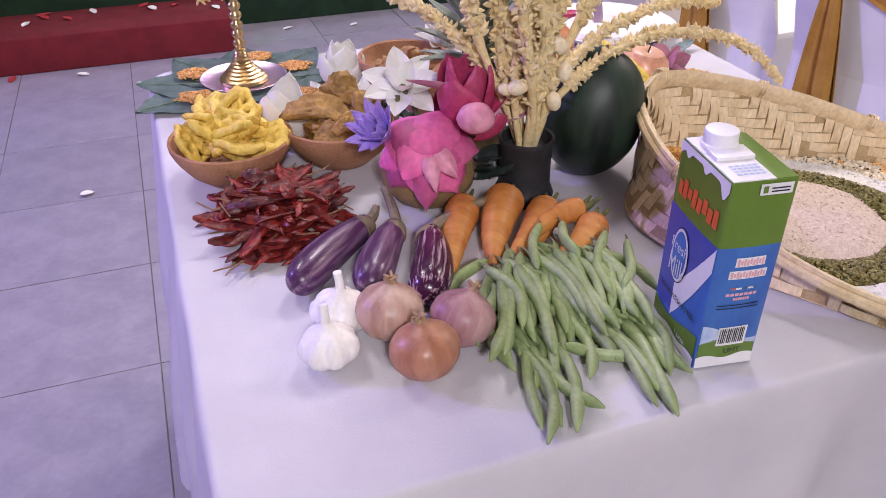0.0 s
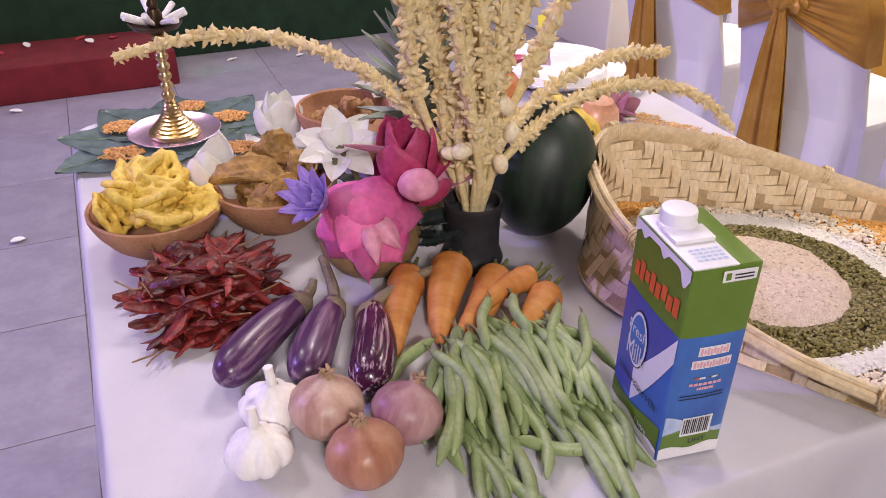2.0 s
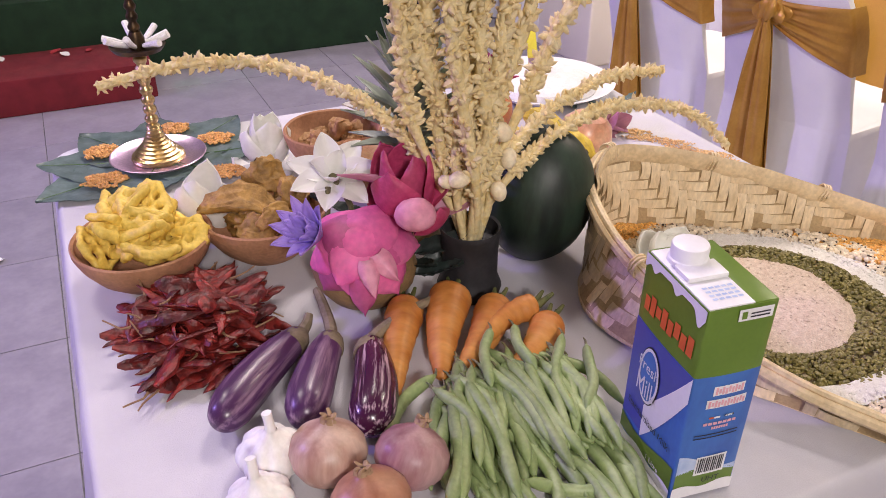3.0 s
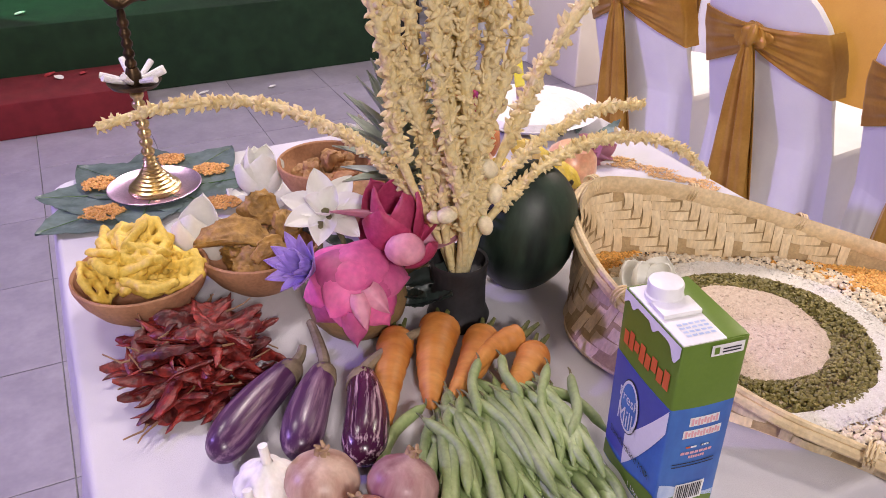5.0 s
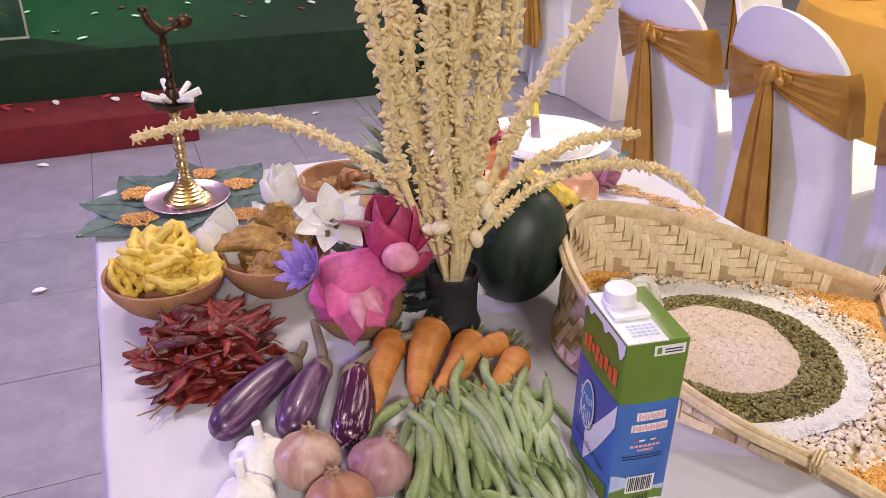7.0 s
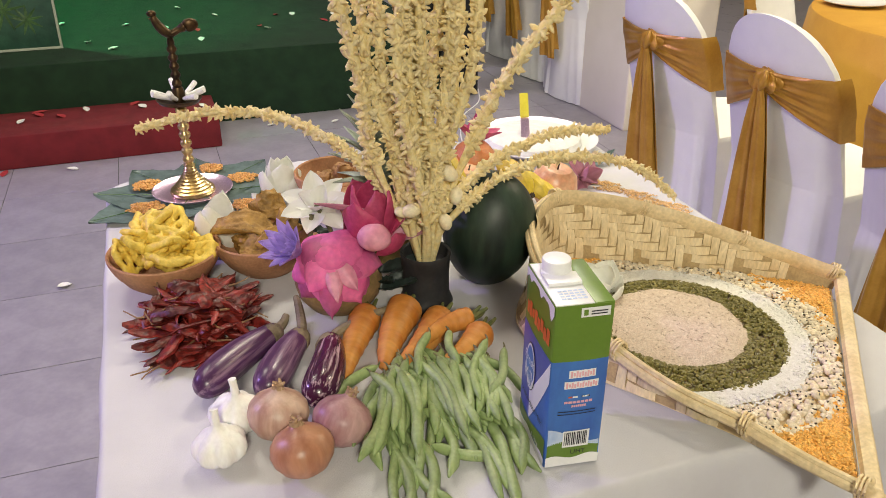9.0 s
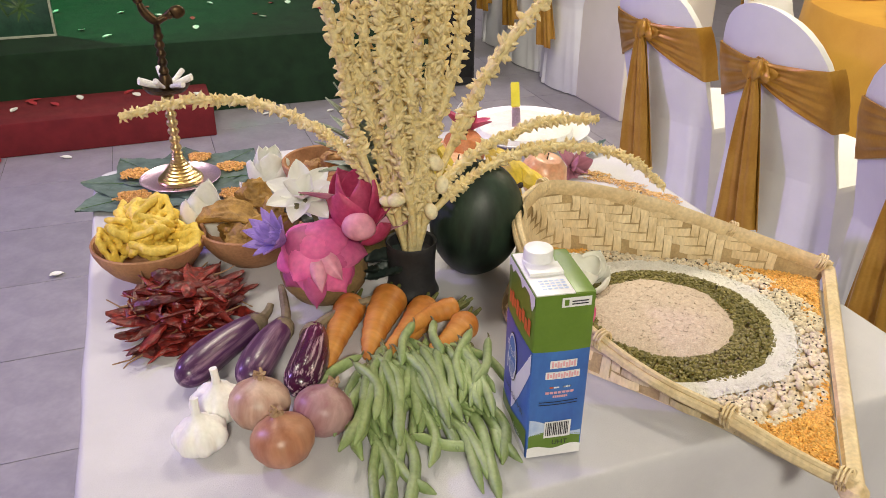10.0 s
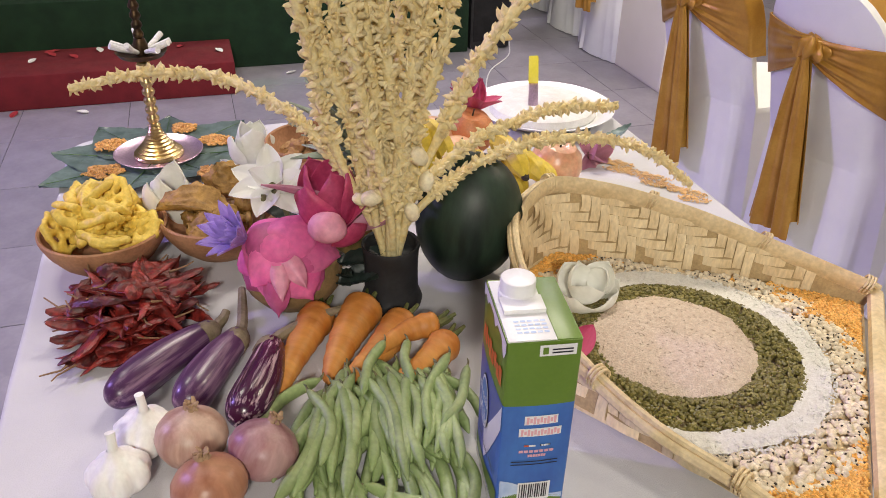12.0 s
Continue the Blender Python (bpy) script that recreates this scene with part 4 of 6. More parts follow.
beads = [(0.0, 0.051), (0.008, 0.0515), (0.011, 0.054), (0.008, 0.057)]
z = 0.058
while z < 0.152:
    beads += [(0.0065, z), (0.0095, z + 0.004), (0.0105, z + 0.008), (0.0095, z + 0.011), (0.0065, z + 0.014)]
    z += 0.0155
part("stem", lathe(beads + [(0.006, 0.168), (0, 0.168)], 20), BRASS, lamp, "beaded brass stem", sharp=60)
part("oil_tray", lathe([(0, 0.166), (0.012, 0.167), (0.034, 0.172), (0.040, 0.180), (0.038, 0.180), (0.030, 0.175), (0, 0.173)], 32), DARK_BRASS, lamp, "dark oil tray")
beads = [(0.0, 0.173), (0.011, 0.174), (0.012, 0.19), (0.008, 0.20)]
z = 0.20
while z < 0.262:
    beads += [(0.0055, z), (0.0085, z + 0.004), (0.0085, z + 0.008), (0.0055, z + 0.013)]
    z += 0.015
part("upper_stem", lathe(beads + [(0.0065, 0.275), (0.0045, 0.292), (0.0, 0.293)], 18), DARK_BRASS, lamp, "dark beaded upper stem", sharp=60)
part("finial", join(tube(spline([(-0.022, 0, 0.325), (-0.020, 0, 0.315), (-0.012, 0, 0.302), (0.0, 0, 0.292), (0.014, 0, 0.297), (0.026, 0, 0.303)], 20), [0.003, 0.005, 0.006, 0.006, 0.007, 0.007, 0.008, 0.008, 0.0085, 0.0085, 0.008, 0.008, 0.007, 0.0065, 0.006, 0.006, 0.006, 0.007, 0.008, 0.008], 10),
     moved(ball(0.013, 0.006, 0.012, 8, 14, 0.15, 4), Matrix.Translation((0.036, 0, 0.305))), moved(ball(0.008, 0.005, 0.006, 6, 10), Matrix.Translation((-0.024, 0, 0.327)))), DARK_BRASS, lamp, "dark bird-shaped finial")
for k, a in enumerate((15, 48, 100, 160, 205, 250, 305, 335)):
    c, q = math.cos(radians(a)), math.sin(radians(a))
    part("wick", tube([(0.014 * c, 0.014 * q, 0.181), (0.032 * c, 0.032 * q, 0.186 + 0.002 * (k % 3)), (0.048 * c, 0.048 * q, 0.190 + 0.006 * (k % 3))], [0.0035, 0.0045, 0.005], 8), WICK, lamp, "rolled white cotton wick")

# ---- leaves and turmeric rice round the lamp ----
LEAF = surf("dark_glossy_leaf", (0.085, 0.130, 0.120), (0.150, 0.205, 0.200), 40, 0.22, 0.0004, 120, random_value=0.3, rough2=0.45)
LEAF_DARK = surf("blackish_leaf", (0.008, 0.014, 0.012), (0.025, 0.04, 0.035), 40, 0.45, 0.0006, 120, random_value=0.3)
LEAF_PALE = surf("fresh_leaf", (0.04, 0.10, 0.03), (0.08, 0.16, 0.05), 40, 0.4, 0.0004, 120, random_value=0.2)
TURMERIC = surf("orange_grain", (0.62, 0.30, 0.09), (0.76, 0.44, 0.16), 200, 0.8, 0.0015, 600, fine=0.2, random_value=0.2, island=True)


def leaf(L, W, curl=0.006, seed=0.0):
    def fn(u, v):
        s = (u - 0.5) * 2
        w = W * math.sin(math.pi * min(1, v ** 0.75)) ** 0.8 * (1 - 0.25 * v)
        return (L * v, s * w / 2, curl * (abs(s) * 0.7 + 1.3 * v * v) + 0.0012 * math.sin(v * 40 + abs(s) * 6) + 0.003 * noise.noise((v * 3 + seed, s, seed)))
    return sheet(fn, 10, 18, 0.0005)


for k, (a, L, W, q) in enumerate(((203, 0.185, 0.165, LEAF), (165, 0.17, 0.16, LEAF), (126, 0.17, 0.15, LEAF), (84, 0.165, 0.14, LEAF), (38, 0.18, 0.16, LEAF), (-8, 0.15, 0.14, LEAF), (-50, 0.13, 0.12, LEAF), (250, 0.13, 0.12, LEAF))):
    lf = thing("large_leaf", pose(LX + 0.012 * math.cos(radians(a)), LY + 0.012 * math.sin(radians(a)), T + 0.0012 + 0.0006 * k, 0, 0, a), "dark green leaf laid flat under the lamp plate", "leaf", "leaves under the lamp")
    part("blade", leaf(L, W, 0.003, k * 2.2), q, lf, sharp=70)
    part("midrib", tube([(0.01, 0, 0.0022), (L * 0.5, 0, 0.0030), (L * 0.95, 0, 0.0062)], [0.0012, 0.001, 0.0005], 5), LEAF_PALE, lf)


def grains(spots, size, stretch=1.0, rings=3, n=5):
    """Many small grains: (x, y, z) each, turned at random."""
    base = ball(size * stretch, size, size * 0.85, rings, n)
    vs, fs = [], []
    bv = [Vector(p) for p in base[0]]
    for x, y, z in spots:
        m = Euler((R.uniform(-0.6, 0.6), R.uniform(-0.6, 0.6), R.uniform(0, 6.3))).to_matrix() * R.uniform(0.8, 1.15)
        k = len(vs)
        c = Vector((x, y, z))
        vs += [c + m @ p for p in bv]
        fs += [tuple(i + k for i in f) for f in base[1]]
    return vs, fs


def grain_patch(name, x, y, rx, ry, count, h, size, material, label, turn=0.0, stretch=2.0):
    spots = []
    for _ in range(count):
        a, d = R.uniform(0, 6.283), math.sqrt(R.random())
        lim = 0.8 + 0.35 * noise.noise((math.cos(a) * 2 + x * 30, math.sin(a) * 2, y * 30))
        px, py = rx * d * lim * math.cos(a), ry * d * lim * math.sin(a)
        spots.append((px, py, size + h * (1 - d * d) * R.uniform(0.3, 1)))
    ob = part(name, grains(spots, size, stretch), material, at=pose(x, y, 0, 0, 0, turn))
    ob.location.z = T
    return tagged(ob, label, "grain", kind="stuff")


for x, y, r in ((0.048, 1.401, 0.036), (0.042, 1.290, 0.036), (0.222, 1.380, 0.036), (0.212, 1.25, 0.034), (0.168, 1.452, 0.03)):
    ob = grain_patch("turmeric_rice", x, y, r, r * 0.85, 260, 0.006, 0.0022, TURMERIC, "small pile of orange turmeric rice on a leaf")
    ob.location.z = T + 0.008

# ---- flowers ----
LOTUS_PINK = surf("pink_lotus_petal", (0.60, 0.080, 0.27), (0.72, 0.17, 0.37), 14, 0.5, 0.0003, 120, random_value=0.28, rough2=0.6)
LOTUS_PALE = surf("pale_pink_petal", (0.68, 0.24, 0.36), (0.76, 0.34, 0.45), 40, 0.5, 0.0003, 120)
LOTUS_DEEP = surf("deep_pink_petal", (0.42, 0.03, 0.11), (0.56, 0.085, 0.20), 30, 0.5, 0.0003, 120, stretch=(0.3, 1, 1), sss=0.1, random_value=0.15)
LOTUS_MAUVE = surf("mauve_petal", (0.38, 0.14, 0.22), (0.50, 0.24, 0.32), 30, 0.55, 0.0003, 120, stretch=(0.3, 1, 1), sss=0.1)
LILY_WHITE = surf("white_petal", (0.92, 0.92, 0.86), (0.96, 0.96, 0.93), 30, 0.5, 0.0002, 120, stretch=(0.3, 1, 1), fine=0.03, through_light=0.3)
VIOLET = surf("violet_petal", (0.34, 0.22, 0.64), (0.50, 0.36, 0.78), 30, 0.5, 0.0002, 120, stretch=(0.3, 1, 1), sss=0.1)
SEPAL = surf("flower_sepal", (0.10, 0.09, 0.04), (0.17, 0.16, 0.07), 50, 0.6, 0.0004)


def petal(L, W, cup, curl, tip=0.85):
    def fn(u, v):
        s = (u - 0.5) * 2
        w = W * (math.sin(math.pi * min(1.0, 0.06 + 0.94 * v) ** tip) ** 0.75 if v < 0.999 else 0.02)
        return (L * v, s * w / 2, cup * s * s * w / W * (1 - 0.3 * v) + curl * v * v + 0.0008 * math.sin(s * 9))
    return sheet(fn, 8, 10, 0.0006)


def cup_petal(L, belly, wrap, seed):
    """A petal of a standing bud: it wraps round the bud's axis, bellies out and closes to a point."""
    def fn(u, v):
        q = (u - 0.5) * 2
        w = wrap * (0.45 + 0.55 * math.sin(math.pi * min(1.0, 0.12 + 0.72 * v))) * (1.0 if v < 0.62 else math.sqrt(max(0.0005, 1 - ((v - 0.62) / 0.38) ** 1.7)))
        r = belly * (0.25 + 0.75 * math.sin(math.pi * (0.04 + 0.78 * v)) ** 0.8) * (1 + 0.07 * noise.noise((q * 1.5, v * 3, seed)))
        a = q * radians(w)
        return (r * math.cos(a), r * math.sin(a), L * v * (1 - 0.05 * q * q))
    return sheet(fn, 12, 14, 0.0007)


def standing_bud(name, eye, axis, layers, material, label, category, group="", roll=0.0):
    """layers: count, length, belly, half width in degrees, degrees that the petals lean out, phase."""
    at = Matrix.Translation(eye) @ Vector(axis).to_track_quat("Z", "Y").to_matrix().to_4x4() @ pose(0, 0, 0, 0, 0, roll)
    th = thing(name, at, label, category, group)
    for count, L, belly, wrap, out, phase in layers:
        for k in range(count):
            part("petal", cup_petal(L * R.uniform(0.94, 1.05), belly + 0.0012 * k, wrap, k + L * 70), material, th, at=pose(0, 0, 0, 0, 0, 360 * (k + phase) / count + R.uniform(-8, 8)) @ pose(0, 0, 0, 0, out + R.uniform(-3, 3), 0), sharp=80)
    part("receptacle", moved(ball(0.010, 0.010, 0.006, 6, 10), Matrix.Translation((0, 0, 0.002))), SEPAL, th)
    return th


def blossom(name, eye, axis, layers, material, label, category, group="", roll=0.0):
    """layers: count, length, width, degrees away from the axis, cup, curl, phase."""
    at = Matrix.Translation(eye) @ Vector(axis).to_track_quat("Z", "Y").to_matrix().to_4x4() @ pose(0, 0, 0, 0, 0, roll)
    th = thing(name, at, label, category, group)
    for count, L, W, away, cup, curl, phase in layers:
        me = finish("petal", petal(L, W, cup, curl), material, True, 70)
        for k in range(count):
            part("petal", me, material, th, at=pose(0, 0, 0, 0, 0, 360 * (k + phase) / count + R.uniform(-5, 5)) @ pose(0.004, 0, 0, 0, -(90 - away) + R.uniform(-6, 6), 0))
    part("receptacle", moved(ball(0.008, 0.008, 0.006, 6, 10), Matrix.Translation((0, 0, -0.002))), SEPAL, th)
    return th


POT = surf("coconut_pot", (0.20, 0.13, 0.05), (0.34, 0.20, 0.09), 30, 0.7, 0.0009, 160)
pot = thing("small_pot", pose(0.296, 0.868, T), "small round brown clay pot holding the lotus flowers", "pot")
part("pot_body", lathe([(0, 0.0), (0.03, 0.0), (0.045, 0.006), (0.058, 0.024), (0.062, 0.042), (0.056, 0.058), (0.042, 0.068), (0.038, 0.074), (0.040, 0.078), (0.036, 0.078), (0.034, 0.072), (0, 0.055)], 36, 0.02), POT, pot)
big = thing("lotus_flower", pose(0.285, 0.845, T + 0.068, 32, -12, 0), "large pink lotus with petals folded down over a pot", "flower", "lotus flowers")


def folded_petal(r, top, low, half, lift, seed):
    """A petal that lies over a ball of radius r from one polar angle down to another (degrees)."""
    def fn(u, v):
        q = (u - 0.5) * 2
        b = radians(top + (low - top) * v)
        w = half * max(0.03, math.sin(math.pi * min(1.0, 0.16 + 0.84 * v) ** 0.85)) ** 0.7
        rr = r + lift * v * v - 0.006 * q * q + 0.0012 * math.sin(q * 6 + seed) * v
        a = q * radians(w) / max(0.35, math.sin(b))
        return (rr * math.sin(b) * math.cos(a), rr * math.sin(b) * math.sin(a), rr * math.cos(b))
    return sheet(fn, 10, 12, 0.0007)


for count, r, top, low, half, lift, phase in ((6, 0.042, 20, 112, 60, 0.018, 0.2), (6, 0.046, 10, 92, 58, 0.014, 0.75), (4, 0.050, 4, 62, 60, 0.007, 0.35)):
    for k in range(count):
        part("petal", folded_petal(r + R.uniform(-0.002, 0.003), top, low + R.uniform(-7, 7), half * R.uniform(0.9, 1.1), lift * R.uniform(0.5, 1.5), k * 2.0), LOTUS_PINK, big, at=pose(0, 0, 0, R.uniform(-4, 4), R.uniform(-4, 4), 360 * (k + phase) / count + R.uniform(-8, 8)), sharp=80)
for turn, r, top, low, half, lift in ((-102, 0.060, 30, 64, 12, 0.014), (-74, 0.060, 28, 60, 13, 0.012), (-112, 0.058, 52, 98, 17, 0.012)):
    part("petal", folded_petal(r, top, low, half, lift, turn), LOTUS_PALE if turn > -110 else LOTUS_PINK, big, at=pose(0, 0, 0, 0, 0, turn), sharp=80)
part("receptacle", ball(0.040, 0.040, 0.054, 12, 20), LOTUS_PINK, big)
standing_bud("lotus_flower", (0.352, 0.862, 0.832), (-0.16, -0.10, 1.0), [(3, 0.102, 0.026, 75, 0, 0.1), (3, 0.098, 0.032, 62, 5, 0.55), (2, 0.070, 0.034, 46, 34, 0.05)], LOTUS_DEEP, "deep pink half-open lotus bud", "flower", "lotus flowers", -20)
for eye, axis, L, W, k in (((0.350, 0.850, 0.880), (-0.85, 0.10, 0.25), 0.088, 0.036, LOTUS_MAUVE), ((0.368, 0.838, 0.845), (0.9, -0.25, 0.35), 0.075, 0.030, LOTUS_MAUVE), ((0.355, 0.84, 0.85), (0.75, -0.1, 0.8), 0.07, 0.03, LOTUS_DEEP)):
    at = along(eye, Vector(eye) + Vector(axis), 20)
    tagged(part("loose_petal", petal(L, W, 0.010, 0.004), k, at=at, sharp=70), "long dusky pink lotus petal folded outwards", "petal", "loose lotus petals")
tagged(part("lotus_bud", moved(ball(0.023, 0.018, 0.019, 12, 18, 0.08), Matrix.Identity(4)), LOTUS_PALE, at=pose(0.333, 0.802, 0.874, 20, 10, -20)), "round pale pink closed petal bud", "flower bud")
blossom("white_lily", (0.285, 0.935, 0.868), (-0.15, -0.55, 0.85), [(7, 0.052, 0.034, 66, 0.007, -0.008, 0), (3, 0.040, 0.030, 30, 0.010, 0.004, 0.4)], LILY_WHITE, "open white star-shaped lily with pointed petals", "flower", "white lilies")
standing_bud("white_lily", (0.277, 1.262, 0.748), (0.05, -0.12, 1.0), [(3, 0.086, 0.024, 75, 0, 0.1), (3, 0.074, 0.031, 60, 9, 0.5), (3, 0.050, 0.034, 40, 48, 0.25)], LILY_WHITE, "white lotus standing half open between bowl and leaves", "flower", "white lilies")
standing_bud("white_lily", (0.150, 1.078, 0.745), (0.03, -0.12, 1.0), [(2, 0.106, 0.026, 85, 0, 0.2), (3, 0.098, 0.032, 62, 3, 0.6)], LILY_WHITE, "closed white lily bud standing between two bowls", "flower", "white lilies")
blossom("water_lily", (0.242, 0.862, 0.838), (-0.62, -0.42, 0.66), [(8, 0.052, 0.020, 14, 0.004, 0.002, 0), (10, 0.055, 0.020, 30, 0.004, -0.002, 0.5), (2, 0.050, 0.013, 110, 0.002, 0.006, 0.1)], VIOLET, "violet water lily with narrow pointed petals", "flower")
standing_bud("white_lily", (0.643, 0.752, 0.756), (-0.06, -0.28, 1.0), [(3, 0.050, 0.020, 70, 6, 0.1), (4, 0.050, 0.026, 58, 24, 0.5), (5, 0.048, 0.026, 46, 50, 0.25)], LILY_WHITE, "white lotus lying on the grain in the basket", "flower", "white lilies")
blossom("white_lily", (0.455, 1.26, 0.80), (0.1, -0.2, 1.0), [(5, 0.05, 0.03, 30, 0.01, 0.0, 0), (6, 0.05, 0.03, 65, 0.008, -0.006, 0.4)], LILY_WHITE, "white lily beside the pineapple", "flower", "white lilies")
tagged(part("loose_petal", petal(0.05, 0.03, 0.008, 0.004), LOTUS_DEEP, at=pose(0.565, 0.625, T + 0.03, 15, -20, 35), sharp=70), "deep pink petal lying in the basket", "petal", "loose lotus petals")
for k, (x, y) in enumerate(((0.295, 0.905), (0.325, 0.890), (0.262, 0.895))):
    st = thing("flower_stalk", pose(x, y, T), "dull green lotus stalk rising from the pot", "stalk", "flower stalks")
    part("stem", tube(spline([(0, 0, 0.05), (0.004, 0.01, 0.09), (-0.01 + 0.01 * k, 0.02, 0.125)], 8), 0.0035, 7), SEPAL, st)

for k, (x, y, z, t, L) in enumerate(((0.345, 0.838, 0.030, -40, 0.065), (0.352, 0.846, 0.024, 10, 0.06), (0.350, 0.850, 0.036, -75, 0.05), (0.350, 0.850, 0.05, -20, 0.08), (0.330, 0.90, 0.07, 150, 0.09))):
    lf = thing("small_leaf", pose(x, y, T + z, 10, -12, t), "dark shrivelled leaf tucked between pot and vase", "leaf", "small leaves")
    part("blade", leaf(L, L * 0.42, 0.010, k + 31.0), LEAF_DARK, lf, sharp=70)

# ---- coconut blossom ----
BLOSSOM = surf("cream_coconut_blossom", (0.90, 0.75, 0.40), (0.95, 0.85, 0.57), 60, 0.5, 0.0004, 250, random_value=0.08, island=True, through_light=0.35)
STEMS = surf("yellow_blossom_stem", (0.84, 0.67, 0.30), (0.93, 0.81, 0.48), 120, 0.5, 0.0022, 190, through_light=0.2)
BUD = surf("cream_round_bud", (0.82, 0.70, 0.46), (0.88, 0.79, 0.58), 50, 0.45, 0.0002, 200, sss=0.15)
spray = thing("coconut_blossom", pose(0, 0, 0), "spray of cream coconut blossom strands standing in a vase", "flower spray")


def strand(points, size, start=0.2, width=1.0):
    """One strand: a stem set with pointed buds in twisted rows."""
    n = 60
    path = spline(points, n)
    length = sum((path[k + 1] - path[k]).length for k in range(n - 1))
    core = [0.0048 + (size * 0.95 * width - 0.0048) * min(1.0, max(0.0, (k / n - start * 0.8) / 0.08)) * (1 - 0.55 * max(0.0, k / n - 0.55)) * (1 + 0.22 * math.sin(k * 2.3)) for k in range(n)]
    st = part("strand", tube(path, core, 10), STEMS, spray)
    count = int(length * (1 - start) / (size * 0.62))
    shapes = []
    for q in range(4):
        pts = []
        for p in ball(1, 1, 1, 5, 6, 0.25, q * 3.0, 1.5)[0]:
            t = p[0]
            k = (1 - t) * (1 + 0.4 * t) if t > 0 else 1.0
            pts.append(Vector((t * 1.15 + 0.35 * p[2] * p[2], p[1] * 0.60 * k, p[2] * 0.50 * k + 0.12 * t * t)) * size)
        shapes.append(pts)
    bf = ball(1, 1, 1, 5, 6)[1]
    vs, fs = [], []
    for k in range(count):
        s = (start + (1 - start) * (k + 0.5) / count) * (n - 1)
        taper = min(1, 0.55 + 2.5 * (count - k) / count)
        for j in range(4):
            w = min(n - 1.001, max(0.0, s + R.uniform(-1.0, 1.0)))
            i = int(w)
            p = path[i].lerp(path[i + 1], w - i)
            d = (path[i + 1] - path[i]).normalized()
            side = d.cross(Vector((0.2, -0.9, 0.3))).normalized()
            up = side.cross(d)
            a = R.uniform(0, 2 * math.pi)
            o = side * math.cos(a) + up * math.sin(a)
            x = (d * R.uniform(-0.5, 1.1) + o * R.uniform(0.25, 1.2) + side * R.uniform(-0.6, 0.6)).normalized()
            y = x.cross(o + d * 0.01).normalized()
            m = Matrix((x, y, x.cross(y))).transposed() * (R.choice((0.55, 0.75, 0.9, 1.0, 1.15)) * taper * width)
            c = p + o * size * R.uniform(0.55, 0.95) * width + x * size * 0.3
            q = len(vs)
            vs += [c + m @ b for b in shapes[R.randrange(4)]]
            fs += [tuple(w + q for w in f) for f in bf]
    part("blossoms", (vs, fs), BLOSSOM, st, sharp=50)
    return st


BASE = Vector((0.412, 0.826, 0.81))
ends = [(0.318, 0.82, 1.30), (0.335, 0.85, 1.32), (0.358, 0.79, 1.33), (0.384, 0.80, 1.33), (0.400, 0.84, 1.34), (0.416, 0.79, 1.33), (0.432, 0.85, 1.34), (0.450, 0.81, 1.32), (0.474, 0.85, 1.32), (0.500, 0.82, 1.31), (0.405, 0.89, 1.31)]
for k, e in enumerate(ends):
    e = Vector(e)
    o = Vector((math.cos(k * 2.4) * 0.014, math.sin(k * 2.4) * 0.014, 0))
    mid = BASE.lerp(e, 0.5) + Vector((R.uniform(-0.008, 0.008), R.uniform(-0.01, 0.01), 0)) + Vector(((e.x - BASE.x) * 0.12, 0, 0))
    strand([BASE + o * 0.6, BASE + o * 1.3 + (e - BASE) * 0.16, mid, BASE.lerp(e, 0.76) + Vector((R.uniform(-0.012, 0.012), R.uniform(-0.012, 0.012), 0)), e], 0.0070, 0.18 + 0.04 * (k % 3), 1.0)
strand([BASE, (0.372, 0.84, 0.90), (0.345, 0.85, 0.98), (0.335, 0.83, 1.05), (0.308, 0.82, 1.17), (0.29, 0.82, 1.25)], 0.0074, 0.34)
strand([BASE, (0.445, 0.83, 0.90), (0.485, 0.835, 0.98), (0.53, 0.84, 1.06), (0.625, 0.845, 1.165), (0.67, 0.85, 1.21)], 0.0076, 0.36)
strand([BASE, (0.377, 0.845, 0.885), (0.350, 0.88, 0.935), (0.305, 0.935, 0.972), (0.235, 1.01, 0.990), (0.150, 1.045, 0.990), (0.056, 1.06, 0.972)], 0.0060, 0.22)
strand([BASE, (0.435, 0.83, 0.875), (0.490, 0.85, 0.920), (0.570, 0.885, 0.940), (0.665, 0.92, 0.945), (0.762, 0.945, 0.929)], 0.0060, 0.25)
strand([BASE, (0.437, 0.82, 0.865), (0.500, 0.835, 0.905), (0.590, 0.865, 0.922), (0.700, 0.905, 0.905), (0.810, 0.925, 0.865), (0.895, 0.93, 0.800)], 0.0060, 0.25)
for k, (x, y, z, r) in enumerate(((0.386, 0.806, 0.903, 0.0115), (0.374, 0.812, 0.900, 0.009), (0.445, 0.820, 0.942, 0.012), (0.432, 0.800, 0.882, 0.011), (0.455, 0.822, 0.908, 0.011), (0.402, 0.86, 0.93, 0.010))):
    part("round_bud", moved(ball(r * 1.15, r * 0.85, r * 0.8, 10, 14, 0.1, k), pose(x, y, z, k * 40, k * 25, 0)), BUD, spray, "round pale female bud")

